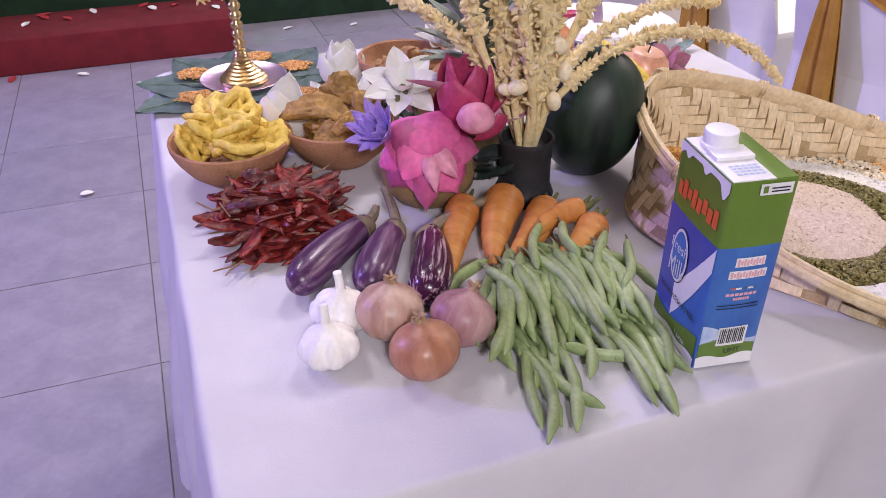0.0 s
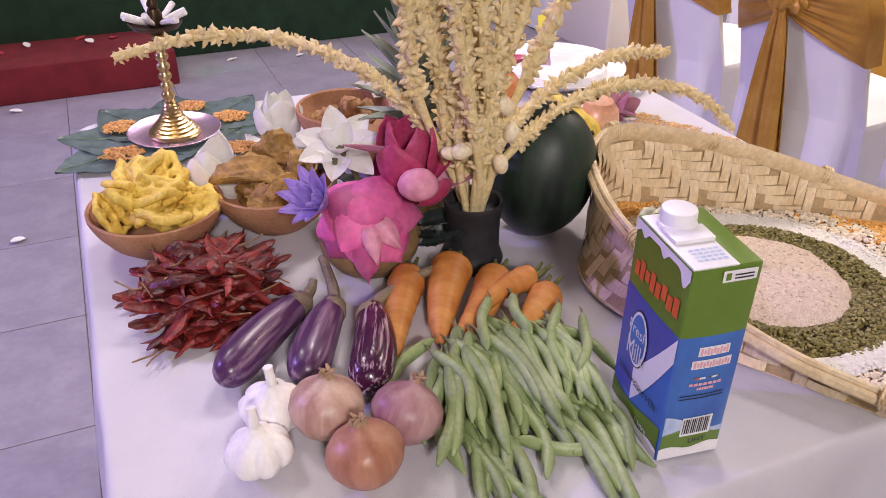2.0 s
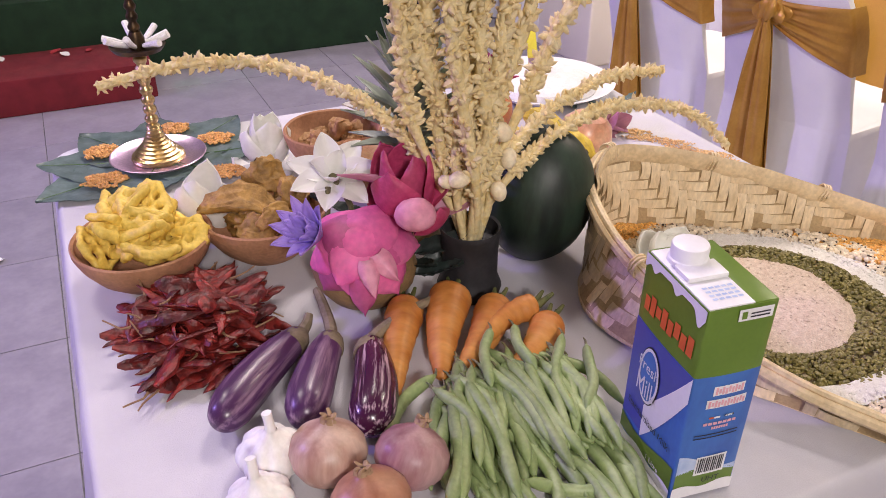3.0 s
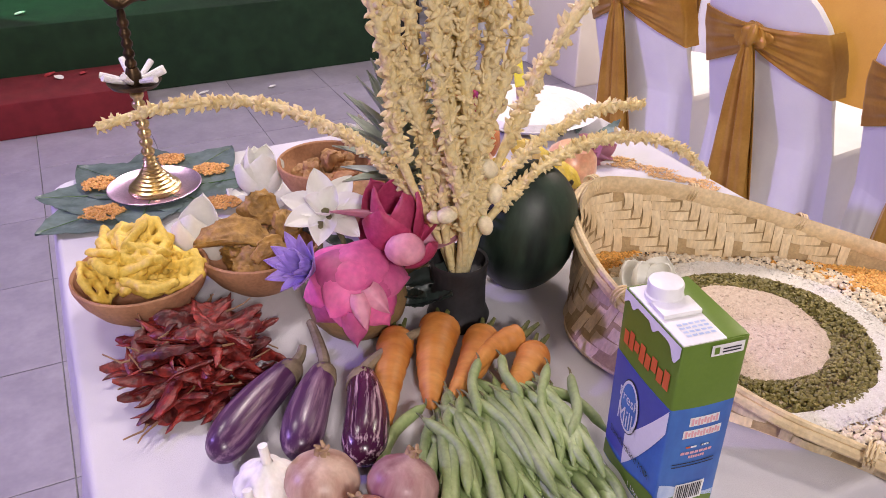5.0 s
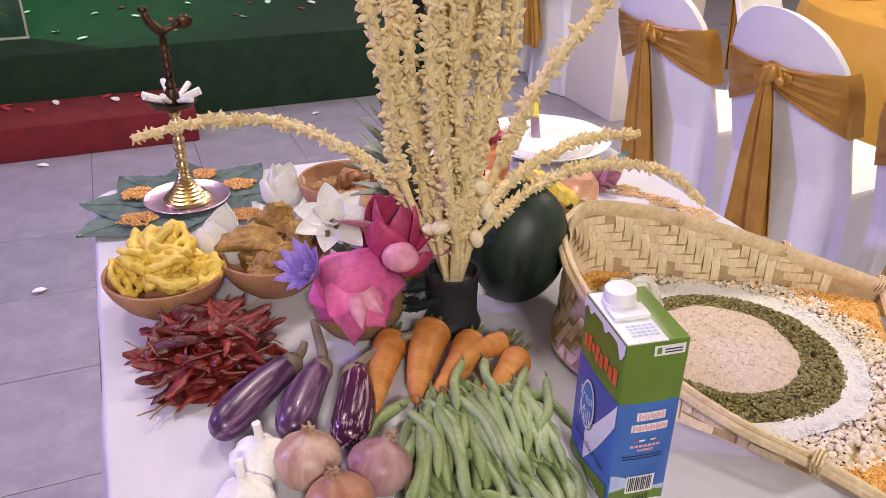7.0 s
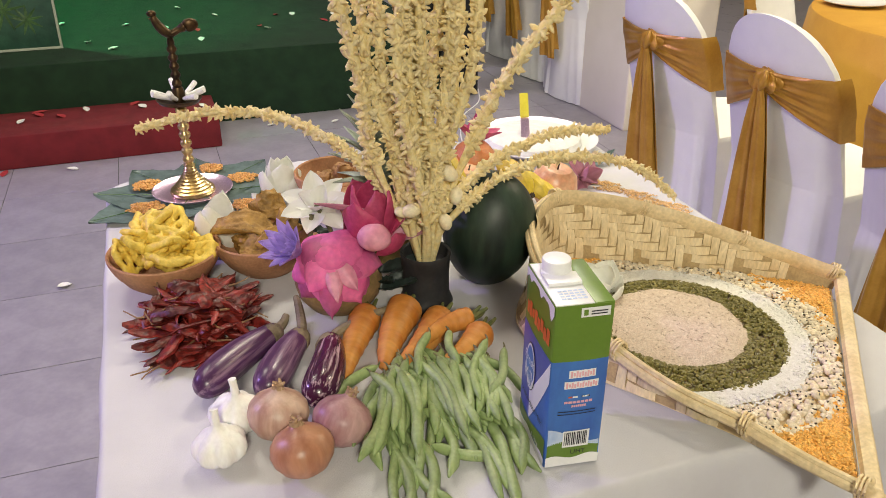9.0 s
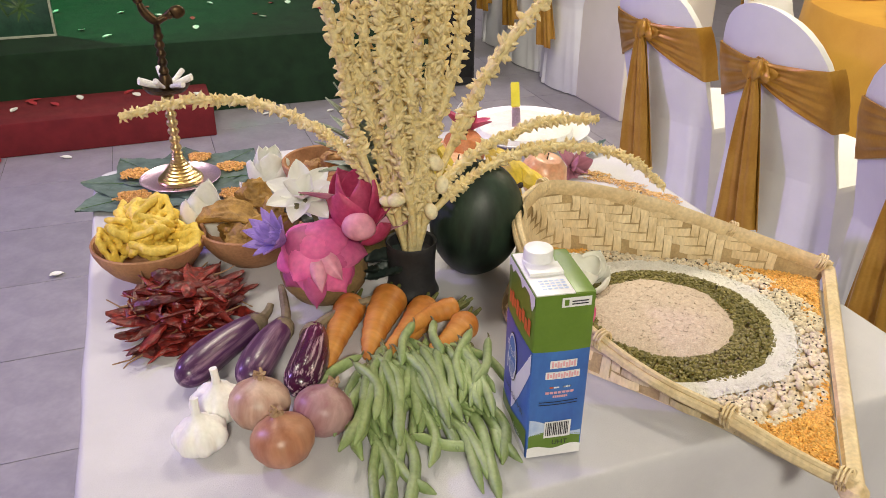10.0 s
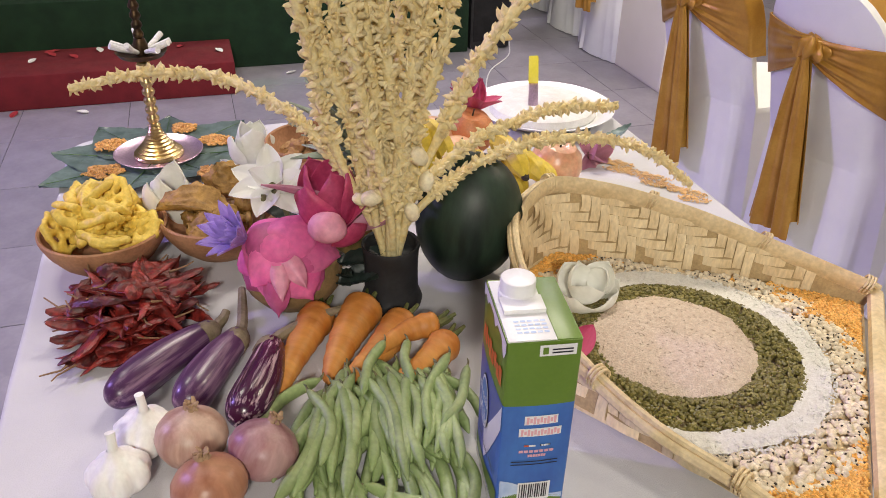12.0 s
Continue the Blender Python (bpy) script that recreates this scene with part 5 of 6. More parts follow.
# ---- pineapple and fruit ----
PINE_LEAF = surf("pineapple_leaf", (0.20, 0.25, 0.17), (0.54, 0.60, 0.50), 30, 0.5, 0.0004, 200, stretch=(0.3, 1, 1), random_value=0.25)
PINE_SKIN = surf("pineapple_skin", (0.10, 0.08, 0.02), (0.24, 0.15, 0.04), 60, 0.6, 0.002, 90)
YELLOW = surf("yellow_banana_peel", (0.60, 0.42, 0.03), (0.72, 0.55, 0.07), 30, 0.45, 0.0003, 120)
APPLE = surf("blushed_apple_skin", (0.70, 0.33, 0.20), (0.80, 0.54, 0.34), 22, 0.3, 0.0001, 120)
ORANGE = surf("orange_fruit_skin", (0.52, 0.17, 0.06), (0.62, 0.26, 0.10), 30, 0.45, 0.0005, 300)
DARK_TIP = surf("dark_fruit_tip", (0.02, 0.015, 0.01), (0.06, 0.04, 0.02), 60, 0.8)
pine = thing("pineapple", pose(0.400, 0.968, T), "ripe pineapple with a grey-green leafy crown", "pineapple")
part("pine_body", lathe([(0, 0), (0.03, 0.002), (0.042, 0.015), (0.046, 0.04), (0.044, 0.08), (0.034, 0.105), (0, 0.114)], 30, 0.05), PINE_SKIN, pine)
crown = part("crown", ball(0.018, 0.018, 0.05, 8, 12), PINE_LEAF, pine, at=pose(0.000, -0.012, 0.168))
for k in range(46):
    s = k / 45
    L = 0.080 + 0.020 * math.sin(math.pi * s)
    me = petal(L, 0.032, 0.008, -0.026 + 0.034 * s, 0.5)
    part("crown_leaf", me, PINE_LEAF, crown, at=pose(0, 0, -0.045 + 0.105 * s, 0, 0, k * 137.5) @ pose(0.006, 0, 0, 0, -(28 + 50 * s), 0), sharp=70)


def banana(at, L, r, bend):
    th = thing("banana", at, "small ripe yellow banana with a black tip", "banana", "bananas")
    n = 14
    part("peel", tube([(L * k / (n - 1), 0, bend * math.sin(math.pi * k / (n - 1))) for k in range(n)], [r * min(1, 0.35 + 4 * min(k, n - 1 - k) / n) for k in range(n)], 7), YELLOW, th, sharp=30)
    part("tip", tube([(L - 0.001, 0, 0), (L + 0.006, 0, -0.001)], [r * 0.4, r * 0.25], 6), DARK_TIP, th)
    return th


for k, (x, y, z, t) in enumerate(((0.64, 1.06, 0.035, -70), (0.655, 1.055, 0.055, -62), (0.67, 1.06, 0.035, -52), (0.645, 1.045, 0.075, -80), (0.615, 1.05, 0.05, -95))):
    banana(pose(x - 0.012, y + 0.035, T + z + 0.016, 0, 10, t), 0.10, 0.017, 0.014)
banana(pose(0.53, 1.16, T + 0.10, 0, 55, -80), 0.10, 0.017, 0.012)
banana(pose(0.548, 1.165, T + 0.10, 0, 50, -60), 0.10, 0.017, 0.012)


def round_fruit(name, x, y, z, r, skin, label, cat):
    th = thing(name, pose(x, y, z, 10, 0, 40), label, cat, "fruit heap")
    part("flesh", lathe([(0, -0.86 * r), (0.2 * r, -0.93 * r), (0.6 * r, -0.8 * r), (0.95 * r, -0.3 * r), (1.02 * r, 0.1 * r), (0.9 * r, 0.55 * r), (0.6 * r, 0.85 * r), (0.25 * r, 0.88 * r), (0, 0.76 * r)], 30, 0.03, x * 9), skin, th)
    part("stalk", tube([(0, 0, 0.75 * r), (0.002, 0, 1.05 * r)], [0.0016, 0.0012], 6), DARK_TIP, th)
    return th


round_fruit("apple", 0.742, 1.078, T + 0.039, 0.043, APPLE, "blushed pinkish-yellow apple on the cloth", "apple")
round_fruit("orange_fruit", 0.640, 1.215, T + 0.05, 0.042, ORANGE, "dull orange fruit in a heap behind the melon", "fruit")
round_fruit("apple", 0.575, 1.22, T + 0.038, 0.042, APPLE, "pale apple in a heap behind the melon", "apple")
round_fruit("orange_fruit", 0.52, 1.25, T + 0.036, 0.040, ORANGE, "dull orange fruit beside a pale apple", "fruit")
round_fruit("apple", 0.60, 1.15, T + 0.034, 0.037, APPLE, "pale green-yellow apple under the bananas", "apple")
blossom("lotus_flower", (0.655, 1.25, 0.815), (0.25, 0.1, 1.0), [(5, 0.06, 0.04, 15, 0.012, 0.012, 0), (6, 0.06, 0.036, 50, 0.010, -0.004, 0.3)], LOTUS_DEEP, "deep pink lotus on the heap of fruit", "flower", "lotus flowers")
blossom("lotus_flower", (0.840, 1.150, T + 0.014), (0.3, -0.6, 0.35), [(3, 0.042, 0.032, 30, 0.010, 0.004, 0), (4, 0.045, 0.034, 75, 0.010, -0.006, 0.3)], LOTUS_MAUVE, "wilted dark pink lotus lying on the cloth", "flower", "lotus flowers")
for k, (x, y, t, L) in enumerate(((0.90, 1.22, 20, 0.075), (0.885, 1.26, 70, 0.06), (0.85, 1.26, 120, 0.05), (0.93, 1.385, 160, 0.05))):
    lf = thing("small_leaf", pose(x, y, T + 0.004, 0, -6, t), "small dark green leaf lying on the cloth", "leaf", "small leaves")
    part("blade", leaf(L, L * 0.4, 0.006, k + 9.0), LEAF, lf, sharp=70)
SPILLED = surf("pale_orange_grain", (0.70, 0.42, 0.17), (0.80, 0.56, 0.28), 200, 0.8, 0.001, 600, fine=0.2, random_value=0.2, island=True)
for k in range(9):
    s = k / 8
    x, y = 0.868 + 0.084 * s, 1.155 - 0.175 * s
    grain_patch("turmeric_trail", x + 0.012 * math.sin(k * 2.1), y, 0.034, 0.014, 120, 0.0016, 0.0013, SPILLED, "thin trail of orange grain spilled on the cloth", R.uniform(-70, -20))

# ---- white plate of milk rice with a knife ----
CERAMIC = surf("white_ceramic", (0.80, 0.80, 0.80), (0.84, 0.84, 0.84), 20, 0.18, 0, 200, fine=0.02)
RICE_PLAIN = surf("milk_rice", (0.74, 0.73, 0.70), (0.84, 0.83, 0.81), 60, 0.6, 0.0010, 400, fine=0.04)
dish = thing("white_plate", pose(0.845, 1.372, T), "round white ceramic plate at the back of the table", "plate")
part("plate_body", lathe([(0, 0.0), (0.085, 0.0), (0.103, 0.007), (0.136, 0.024), (0.138, 0.026), (0.135, 0.0265), (0.102, 0.012), (0.085, 0.006), (0, 0.005)], 56), CERAMIC, dish)
tagged(part("milk_rice", lathe([(0, 0.0), (0.098, 0.0), (0.104, 0.008), (0.100, 0.020), (0.088, 0.026), (0, 0.029)], 48, 0.03), RICE_PLAIN, at=pose(0.845, 1.372, T + 0.0065)), "smooth white cake of milk rice on a plate", "food")
knife = thing("knife", pose(0.812, 1.345, T + 0.030, 80, -50, 72), "table knife with a yellow handle standing in the white plate", "knife")
HANDLE = surf("yellow_plastic", (0.70, 0.62, 0.05), (0.78, 0.70, 0.08), 30, 0.35, 0, 200, fine=0.03)
part("blade", box(0.0, 0.05, -0.0009, 0.0009, -0.009, 0.009, 0.0003), STEEL, knife, "shiny steel blade")
part("handle", box(0.05, 0.105, -0.006, 0.006, -0.0095, 0.0095, 0.003), HANDLE, knife, "bright yellow plastic handle")

# ---- weave of the basket ----
CELL = 0.0135
arc = [0.0]
for k in range(len(rim) - 1):
    arc.append(arc[-1] + (Vector((rim[k + 1].x, rim[k + 1].y)) - Vector((rim[k].x, rim[k].y))).length)


def weave_point(d, z, out):
    """A place on the basket's wall: d metres along it, z up, out metres towards its inside."""
    s = float(np.interp(d, arc, range(len(rim)))) / (len(rim) - 1)
    top = rim[min(int(round(s * (len(rim) - 1))), len(rim) - 1)].z
    p = wall_point(s, min(1.0, z / max(0.012, top - 0.006)))
    q = (centre - Vector((p.x, p.y, 0))).normalized()
    return Vector((p.x, p.y, z)) + q * out


def strip_mesh(i, k, wide, tall, out):
    def fn(u, v):
        a, b = (i + 0.04 + (wide - 0.08) * u), (k + 0.04 + (tall - 0.08) * v)
        mid = math.sin(math.pi * (u if wide > tall else v)) ** 0.5
        return weave_point(a * CELL, 0.004 + b * CELL, out * (0.25 + 0.75 * mid))
    return sheet(fn, 4 if wide > tall else 1, 4 if tall > wide else 1)


cols = int(arc[-1] / CELL) - 3
rest, made = [], 0
for inside in (True, False):
    for k in range(10):
        for i in range(cols):
            top = float(np.interp(i * CELL, arc, [q.z for q in rim]))
            if 0.004 + (k + 1) * CELL > top - 0.004:
                continue
            up = k % 12 < 6
            ph = (i + (k if up else -k)) % 6
            tall = 3 if 0.004 + (k + 3) * CELL < top - 0.002 else 2 if 0.004 + (k + 2) * CELL < top - 0.002 else 1
            m = None
            if ph == 0:
                m = strip_mesh(i, k, 3, 1, 0.0052 if inside else -0.0034)
            elif ph == (3 if up else 5) and tall > 1:
                m = strip_mesh(i, k, 1, tall, 0.0046 if inside else -0.0028)
            if m is None:
                continue
            if inside and i > cols * 0.45 and made < 290:
                part("strip", m, BAMBOO, basket, smooth=True, sharp=80)
                made += 1
            else:
                rest.append(m)
tagged(part("weave", join(*rest), BAMBOO, basket, sharp=80), kind="stuff")
# rim: bamboo halves bound with cane
part("outer_rim", tube([p + (Vector((p.x, p.y, 0)) - centre).normalized() * 0.0065 + Vector((0, 0, -0.006)) for p in rim], 0.0040, 7, 1.4), BAMBOO_POLE, basket)
for d in (0.012, 0.135, 0.30, 0.42, 0.66, 0.80, 0.95, arc[-1] - 0.012):
    s = float(np.interp(d, arc, range(len(rim))))
    i = min(int(s), len(rim) - 2)
    p, t = rim[i].lerp(rim[i + 1], s - i), (rim[i + 1] - rim[i]).normalized()
    side = t.cross(Vector((0, 0, 1))).normalized()
    up = side.cross(t)
    loops = []
    for w in (-0.004, 0.0, 0.004):
        loops.append(tube([p + t * (w + 0.002 * math.sin(a)) + side * 0.0125 * math.cos(a) + up * (0.0115 * math.sin(a) - 0.003) for a in [2 * math.pi * q / 14 for q in range(15)]], 0.0016, 5, caps=False))
    part("cane_binding", join(*loops), BAMBOO_POLE, basket, "cane lashing round the rim")
part("end_knot", join(moved(ball(0.014, 0.016, 0.012, 8, 12, 0.35, 3), Matrix.Translation((0.702, 0.296, 0.012))), tube([(0.690, 0.285, 0.004), (0.715, 0.315, 0.022)], 0.005, 6)), BAMBOO_POLE, basket)

# ---- grain in the basket ----
RICE_RED = surf("pinkish_rice", (0.62, 0.48, 0.38), (0.75, 0.63, 0.53), 190, 0.75, 0.0016, 520, fine=0.14)
RICE_WHITE = surf("white_rice", (0.74, 0.71, 0.65), (0.85, 0.83, 0.78), 220, 0.7, 0.0016, 560, fine=0.08)
MUNG = surf("mung_bean_skin", (0.13, 0.115, 0.025), (0.25, 0.21, 0.065), 200, 0.45, 0.0001, 500, random_value=0.35, island=True)
PEA = surf("black_eyed_pea_skin", (0.66, 0.54, 0.37), (0.84, 0.75, 0.59), 200, 0.45, 0.0001, 500, random_value=0.2, island=True)
PEA_EYE = surf("pea_eye", (0.022, 0.016, 0.012), (0.06, 0.04, 0.03), 200, 0.6)
LENTIL = surf("orange_lentil", (0.74, 0.36, 0.07), (0.86, 0.52, 0.15), 200, 0.6, 0.0002, 500, random_value=0.25, island=True)
GX, GY, GZ = 0.705, 0.645, 0.0075
PX, PY = GX + 0.004, GY - 0.016
poly = [wall_point(i / 79, 0) for i in range(80)]
poly = [Vector((p.x, p.y)) + (Vector((centre.x, centre.y)) - Vector((p.x, p.y))).normalized() * 0.009 for p in poly]


def inside_basket(x, y):
    c = False
    for a, b in zip(poly, poly[1:] + poly[:1]):
        if (a.y > y) != (b.y > y) and x < (b.x - a.x) * (y - a.y) / (b.y - a.y) + a.x:
            c = not c
    return c


def edge(a, seed):
    return 1 + 0.06 * noise.noise((math.cos(a) * 2.5 + seed, math.sin(a) * 2.5, seed)) + 0.045 * noise.noise((math.cos(a) * 9, math.sin(a) * 9, seed))


def ring_spots(r0, r1, count, heap, seed):
    """Random places in a ring round the mound, inside the basket."""
    out = []
    while len(out) < count:
        a, d = R.uniform(0, 2 * math.pi), math.sqrt(R.uniform(r0 * r0, r1 * r1))
        d *= edge(a, seed if d > (r0 + r1) / 2 else seed - 1)
        x, y = PX + d * math.cos(a), PY + d * math.sin(a)
        if inside_basket(x, y):
            s = (d - r0) / (r1 - r0)
            out.append((x, y, GZ + heap * max(0, math.sin(math.pi * min(1, max(0, s)))) * R.uniform(0.4, 1)))
    return out


def grain_thing(name, spots, size, stretch, material, label, rings=3, n=5):
    return tagged(part(name, grains(spots, size, stretch, rings, n), material, at=pose(0, 0, T)), label, "grain", kind="stuff")


mound = [(GX + d * edge(a, 2) * math.cos(a), GY + d * edge(a, 2) * math.sin(a), GZ + 0.0016 + 0.0155 * (1 - (d / 0.098) ** 4) + 0.0008 * R.random()) for a, d in [(R.uniform(0, 6.283), 0.096 * math.sqrt(R.random())) for _ in range(420)]]
tagged(part("rice_mound", join(grains(mound, 0.0011, 2.6), sheet(lambda u, v: (GX + 0.098 * v * edge(u * 2 * math.pi, 2) * math.cos(u * 2 * math.pi), GY + 0.098 * v * edge(u * 2 * math.pi, 2) * math.sin(u * 2 * math.pi), GZ + 0.002 + 0.0155 * (1 - v ** 4) + 0.0012 * noise.noise((u * 30, v * 9, 4))), 60, 14)), RICE_RED, at=pose(0, 0, T)),
       "round mound of pinkish red rice grains in the basket", "grain", kind="stuff")
grain_thing("mung_beans", ring_spots(0.080, 0.143, 5000, 0.009, 5.0), 0.0025, 1.25, MUNG, "ring of small green mung beans round the rice")
grain_thing("white_rice", ring_spots(0.134, 0.175, 2600, 0.0050, 8.0), 0.0012, 2.6, RICE_WHITE, "ring of loose white rice in the basket")
flat = []
for k in range(5):
    r0, r1 = 0.134 + 0.0060 * k, 0.1405 + 0.0060 * k
    for q in range(120):
        a0, a1 = 2 * math.pi * q / 120, 2 * math.pi * (q + 1) / 120
        c = [(PX + r * edge(a, 8) * math.cos(a), PY + r * edge(a, 8) * math.sin(a)) for r, a in ((r0, a0), (r1, a0), (r1, a1), (r0, a1))]
        if all(inside_basket(*p) for p in c):
            flat.append(([(x, y, GZ + 0.0042 - 0.0001 * k) for x, y in c], [(0, 1, 2, 3)]))
tagged(part("rice_bed", join(*flat), RICE_WHITE, at=pose(0, 0, T), smooth=False), "bed of white rice under the loose grains", "grain", kind="stuff")
peas = ring_spots(0.166, 0.216, 1500, 0.006, 12.0)
pea_m = grains(peas, 0.0039, 1.35, 5, 8)
tagged(part("black_eyed_peas", pea_m, PEA, at=pose(0, 0, T)), "ring of cream black-eyed peas round the rice", "grain", kind="stuff")
step = len(pea_m[0]) // len(peas)
eyes = []
for k, c in enumerate(peas):
    if k % 2:
        q = Vector(pea_m[0][k * step + R.randrange(step // 2, step - 2)])
        eyes.append(tuple(Vector(c) + (q - Vector(c)) * 0.93))
tagged(part("pea_eyes", grains(eyes, 0.0014, 1.4), PEA_EYE, at=pose(0, 0, T)), "dark eyes on the cream peas", "grain", kind="stuff")
spots = []
while len(spots) < 12000:
    x, y = R.uniform(0.5, 1.01), R.uniform(0.29, 0.9)
    d = math.hypot(x - PX, y - PY) + 0.018 * math.cos(math.atan2(y - PY, x - PX) - 0.5)
    if d > 0.199 * edge(math.atan2(y - GY, x - GX), 14) and x + 0.5 * y > 0.83 and inside_basket(x, y) and R.random() < min(1.0, (d - 0.190) * 30):
        spots.append((x, y, GZ + 0.0005 + 0.0075 * R.random() ** 2 * (0.5 + noise.noise((x * 30, y * 30, 2)))))
grain_thing("orange_lentils", spots, 0.0017, 2.0, LENTIL, "orange lentils and turmeric rice in the basket corners")

# ---- hall behind ----
copy_thing(first, pose(2.30, 3.93, 0, 0, 0, 6))
copy_thing(first, pose(2.32, 4.45, 0, 0, 0, 4))
copy_thing(first, pose(2.36, 4.98, 0, 0, 0, 8))
copy_thing(first, pose(2.95, 3.05, 0, 0, 0, -70))
banquet = thing("banquet_table", pose(3.12, 1.98, 0), "round banquet table under a gold cloth reaching the floor", "table")


def drape(r, h):
    n, vs, fs = 96, [], []
    for q, z in ((0, h), (r * 0.6, h), (r * 0.97, h), (r, h - 0.004), (r + 0.008, h - 0.02), (r + 0.02, h - 0.15), (r + 0.035, h - 0.4), (r + 0.05, 0.01)):
        for i in range(n):
            a = 2 * math.pi * i / n
            f = 0.022 * math.sin(a * 17 + math.sin(a * 3)) * max(0, h - z) / h
            vs.append(((q + f) * math.cos(a), (q + f) * math.sin(a), z))
    for j in range(7):
        for i in range(n):
            b, c = j * n + i, j * n + (i + 1) % n
            fs.append((b, c, c + n, b + n))
    return vs, fs


part("cloth", drape(0.72, 0.76), GOLD_CLOTH, banquet, "gold cloth falling in folds")
part("table_core", lathe([(0, 0.0), (0.25, 0.0), (0.25, 0.03), (0.05, 0.05), (0.05, 0.72), (0.68, 0.73), (0.68, 0.752), (0, 0.752)], 32), DARK_BRASS, banquet)
for x, y in ((2.73, 2.39), (2.62, 1.95), (2.80, 1.60)):
    pl = thing("dinner_plate", pose(x, y, 0.762), "white dinner plate on the gold tablecloth", "plate", "dinner plates")
    part("plate_body", lathe([(0, 0.0), (0.07, 0.0), (0.12, 0.014), (0.122, 0.016), (0.118, 0.016), (0.07, 0.004), (0, 0.004)], 40), CERAMIC, pl)
speaker = thing("loudspeaker", pose(1.74, 4.27, 0), "black loudspeaker cabinet standing at the end of the stage", "loudspeaker")
part("cabinet", box(-0.115, 0.115, -0.13, 0.13, 0.004, 0.78, 0.014), BLACK_PLASTIC, speaker)
part("grille", box(-0.10, 0.10, -0.136, -0.131, 0.05, 0.74, 0.002), BLACK_CLOTH, speaker)
cable = thing("cable", pose(0, 0, 0), "thin pale cable lying on the floor tiles", "cable")
part("wire", tube(spline([(1.90, 4.25, 0.004), (1.80, 4.0, 0.004), (1.62, 3.78, 0.004), (1.50, 3.5, 0.004), (1.42, 3.2, 0.004)], 24), 0.0035, 6), PLASTIC_WHITE, cable)
BOARD = surf("dark_green_picture", (0.010, 0.045, 0.030), (0.03, 0.10, 0.06), 9, 0.4, 0.0002, 100)
board = thing("picture_board", pose(-0.98, 4.46, 0.373, -6, 0, 0), "dark green framed picture of a plant leaning on the stage", "picture")
part("panel", box(0, 0.64, 0.0, 0.02, 0.012, 0.85, 0.002), BOARD, board)
EDGE = surf("pale_frame_strip", (0.34, 0.38, 0.30), (0.42, 0.46, 0.38), 30, 0.5)
for b in ((0, 0.64, -0.006, 0.022, 0.0, 0.012), (0.628, 0.64, -0.006, 0.022, 0.0125, 0.85), (0, 0.64, -0.006, 0.022, 0.851, 0.863)):
    part("edge_strip", box(*b, 0.001), EDGE, board)
for cx, cz, q in ((0.40, 0.20, 1.0), (0.50, 0.15, 0.7), (0.25, 0.3, 1.1)):
    for k in range(9):
        part("painted_leaf", moved(petal(0.11 * q, 0.014, 0.0, 0.0), pose(cx, -0.0015, cz, 90, 0, 0) @ pose(0, 0, 0, 0, 0, k * 40 + 10)), LEAF_PALE, board)

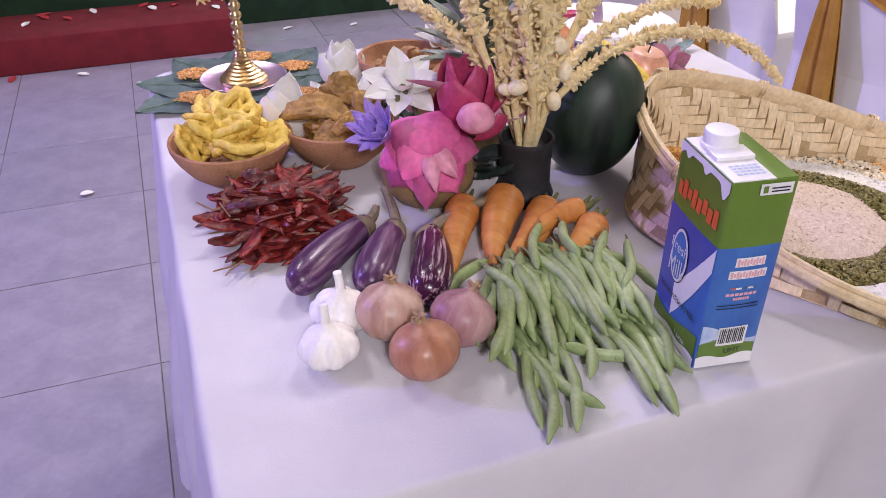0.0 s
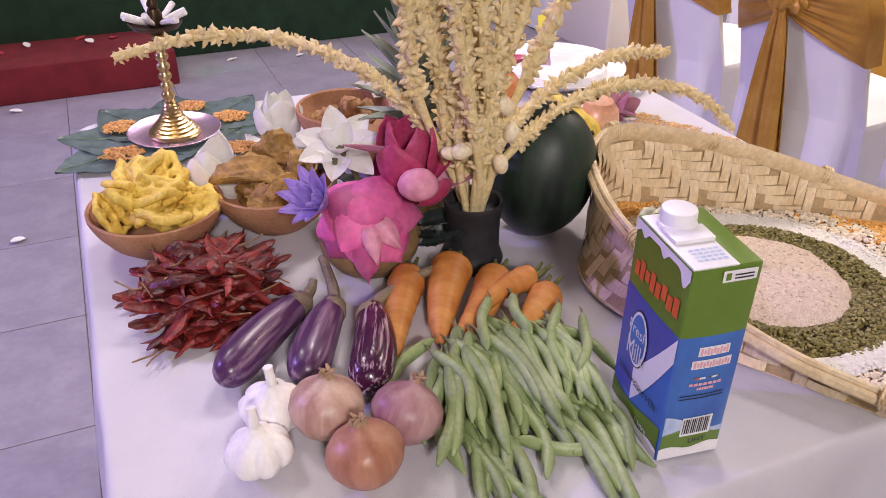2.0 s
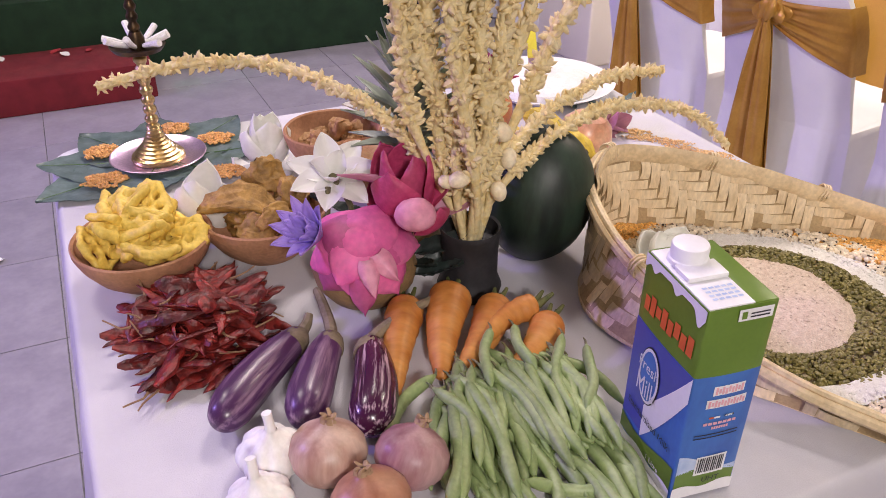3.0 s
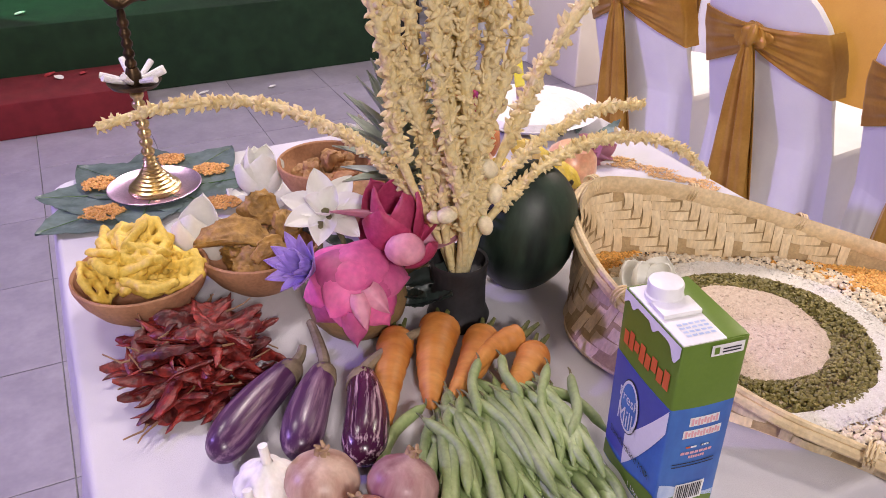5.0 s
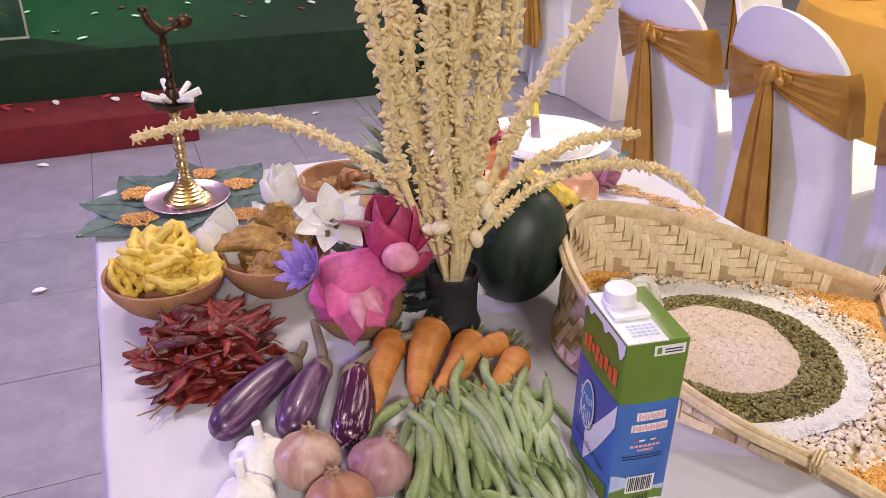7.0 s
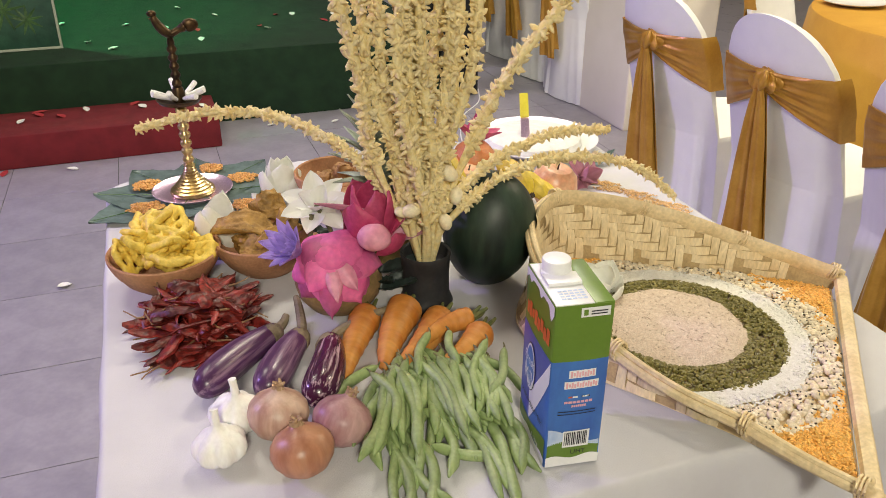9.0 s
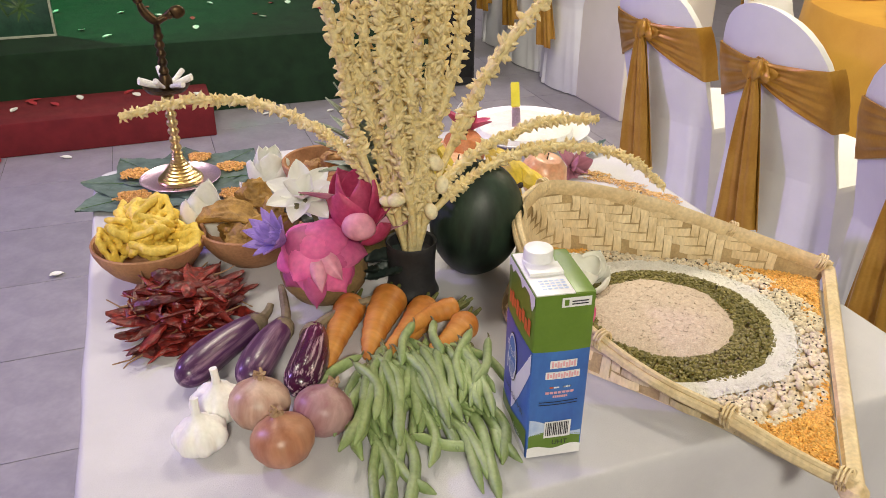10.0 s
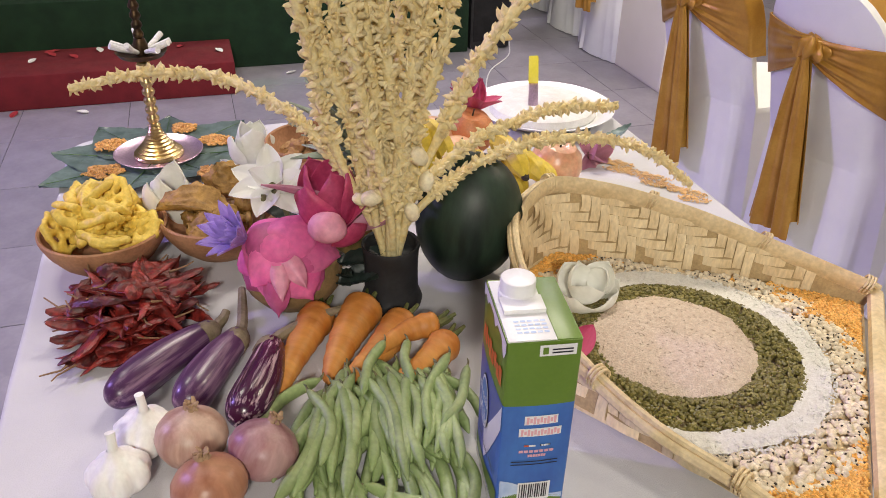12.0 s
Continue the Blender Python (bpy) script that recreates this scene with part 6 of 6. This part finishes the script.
PETAL_RED = surf("fallen_red_petal", (0.35, 0.02, 0.03), (0.45, 0.05, 0.06), 40, 0.6)
fallen = [(-0.307, 3.645, 0.0), (-0.286, 2.522, 0.0), (0.60, 3.98, 0.0), (0.93, 3.93, 0.0), (-0.25, 4.02, 0.156), (0.02, 3.99, 0.156), (0.30, 3.90, 0.156), (-0.55, 3.92, 0.156), (0.938, 4.939, 0.373), (-0.223, 4.567, 0.373), (0.502, 5.079, 0.373), (0.2, 4.8, 0.373), (-0.05, 4.95, 0.373),
          (0.75, 4.6, 0.373), (1.2, 4.85, 0.373), (0.3, 5.4, 0.373), (-0.4, 5.1, 0.373), (-0.7, 3.62, 0.0), (-0.9, 3.0, 0.0), (0.35, 4.4, 0.373), (-0.12, 4.35, 0.373), (0.05, 1.9, 0.0), (-1.4, 3.3, 0.0)]
for k, (x, y, z) in enumerate(fallen):
    tagged(part("fallen_petal", petal(R.uniform(0.035, 0.05), R.uniform(0.03, 0.04), 0.008, 0.012), LILY_WHITE, at=pose(x, y, z + 0.001, R.uniform(-10, 10), 0, R.uniform(0, 360)), sharp=70), "white flower petal fallen on the ground", "petal", "fallen petals")
for x, y, z in ((-0.45, 4.0, 0.156), (-0.35, 3.95, 0.156), (-0.5, 4.06, 0.156), (-0.05, 4.05, 0.156), (0.12, 4.05, 0.156), (0.7, 4.7, 0.373), (0.35, 4.65, 0.373), (-0.62, 3.66, 0.0), (1.1, 4.7, 0.373), (0.85, 5.0, 0.373), (0.1, 5.1, 0.373)):
    tagged(part("fallen_petal", petal(R.uniform(0.05, 0.07), 0.03, 0.006, 0.006), PETAL_RED, at=pose(x, y, z + 0.001, 0, 0, R.uniform(0, 360)), sharp=70), "dark red flower petal fallen on the ground", "petal", "fallen petals")

# ---- floor tiles ----
tile_mesh = finish("tile", box(-tile / 2 + 0.0015, tile / 2 - 0.0015, -tile / 2 + 0.0015, tile / 2 - 0.0015, -0.010, 0.0, 0.0012), TILE, False)
far_tiles = []
for i in range(-10, 15):
    for j in range(-11, 16):
        x, y = u0 + (i + 0.5) * tile, v0 + (j + 0.5) * tile
        if not (-4.0 < x < 6.0 and -3.0 < y < 8.0) or (x < 1.4 and y > 4.4):
            continue
        if -2.4 < x < 3.4 and 0.2 < y < 6.0:
            part("tile", tile_mesh, TILE, floor, at=pose(x, y, R.uniform(-0.0004, 0.0004)))
        else:
            far_tiles.append(moved(box(-tile / 2 + 0.0015, tile / 2 - 0.0015, -tile / 2 + 0.0015, tile / 2 - 0.0015, -0.010, 0.0), pose(x, y, 0)))
tagged(part("outer_tiles", join(*far_tiles), TILE, floor, smooth=False), kind="stuff")
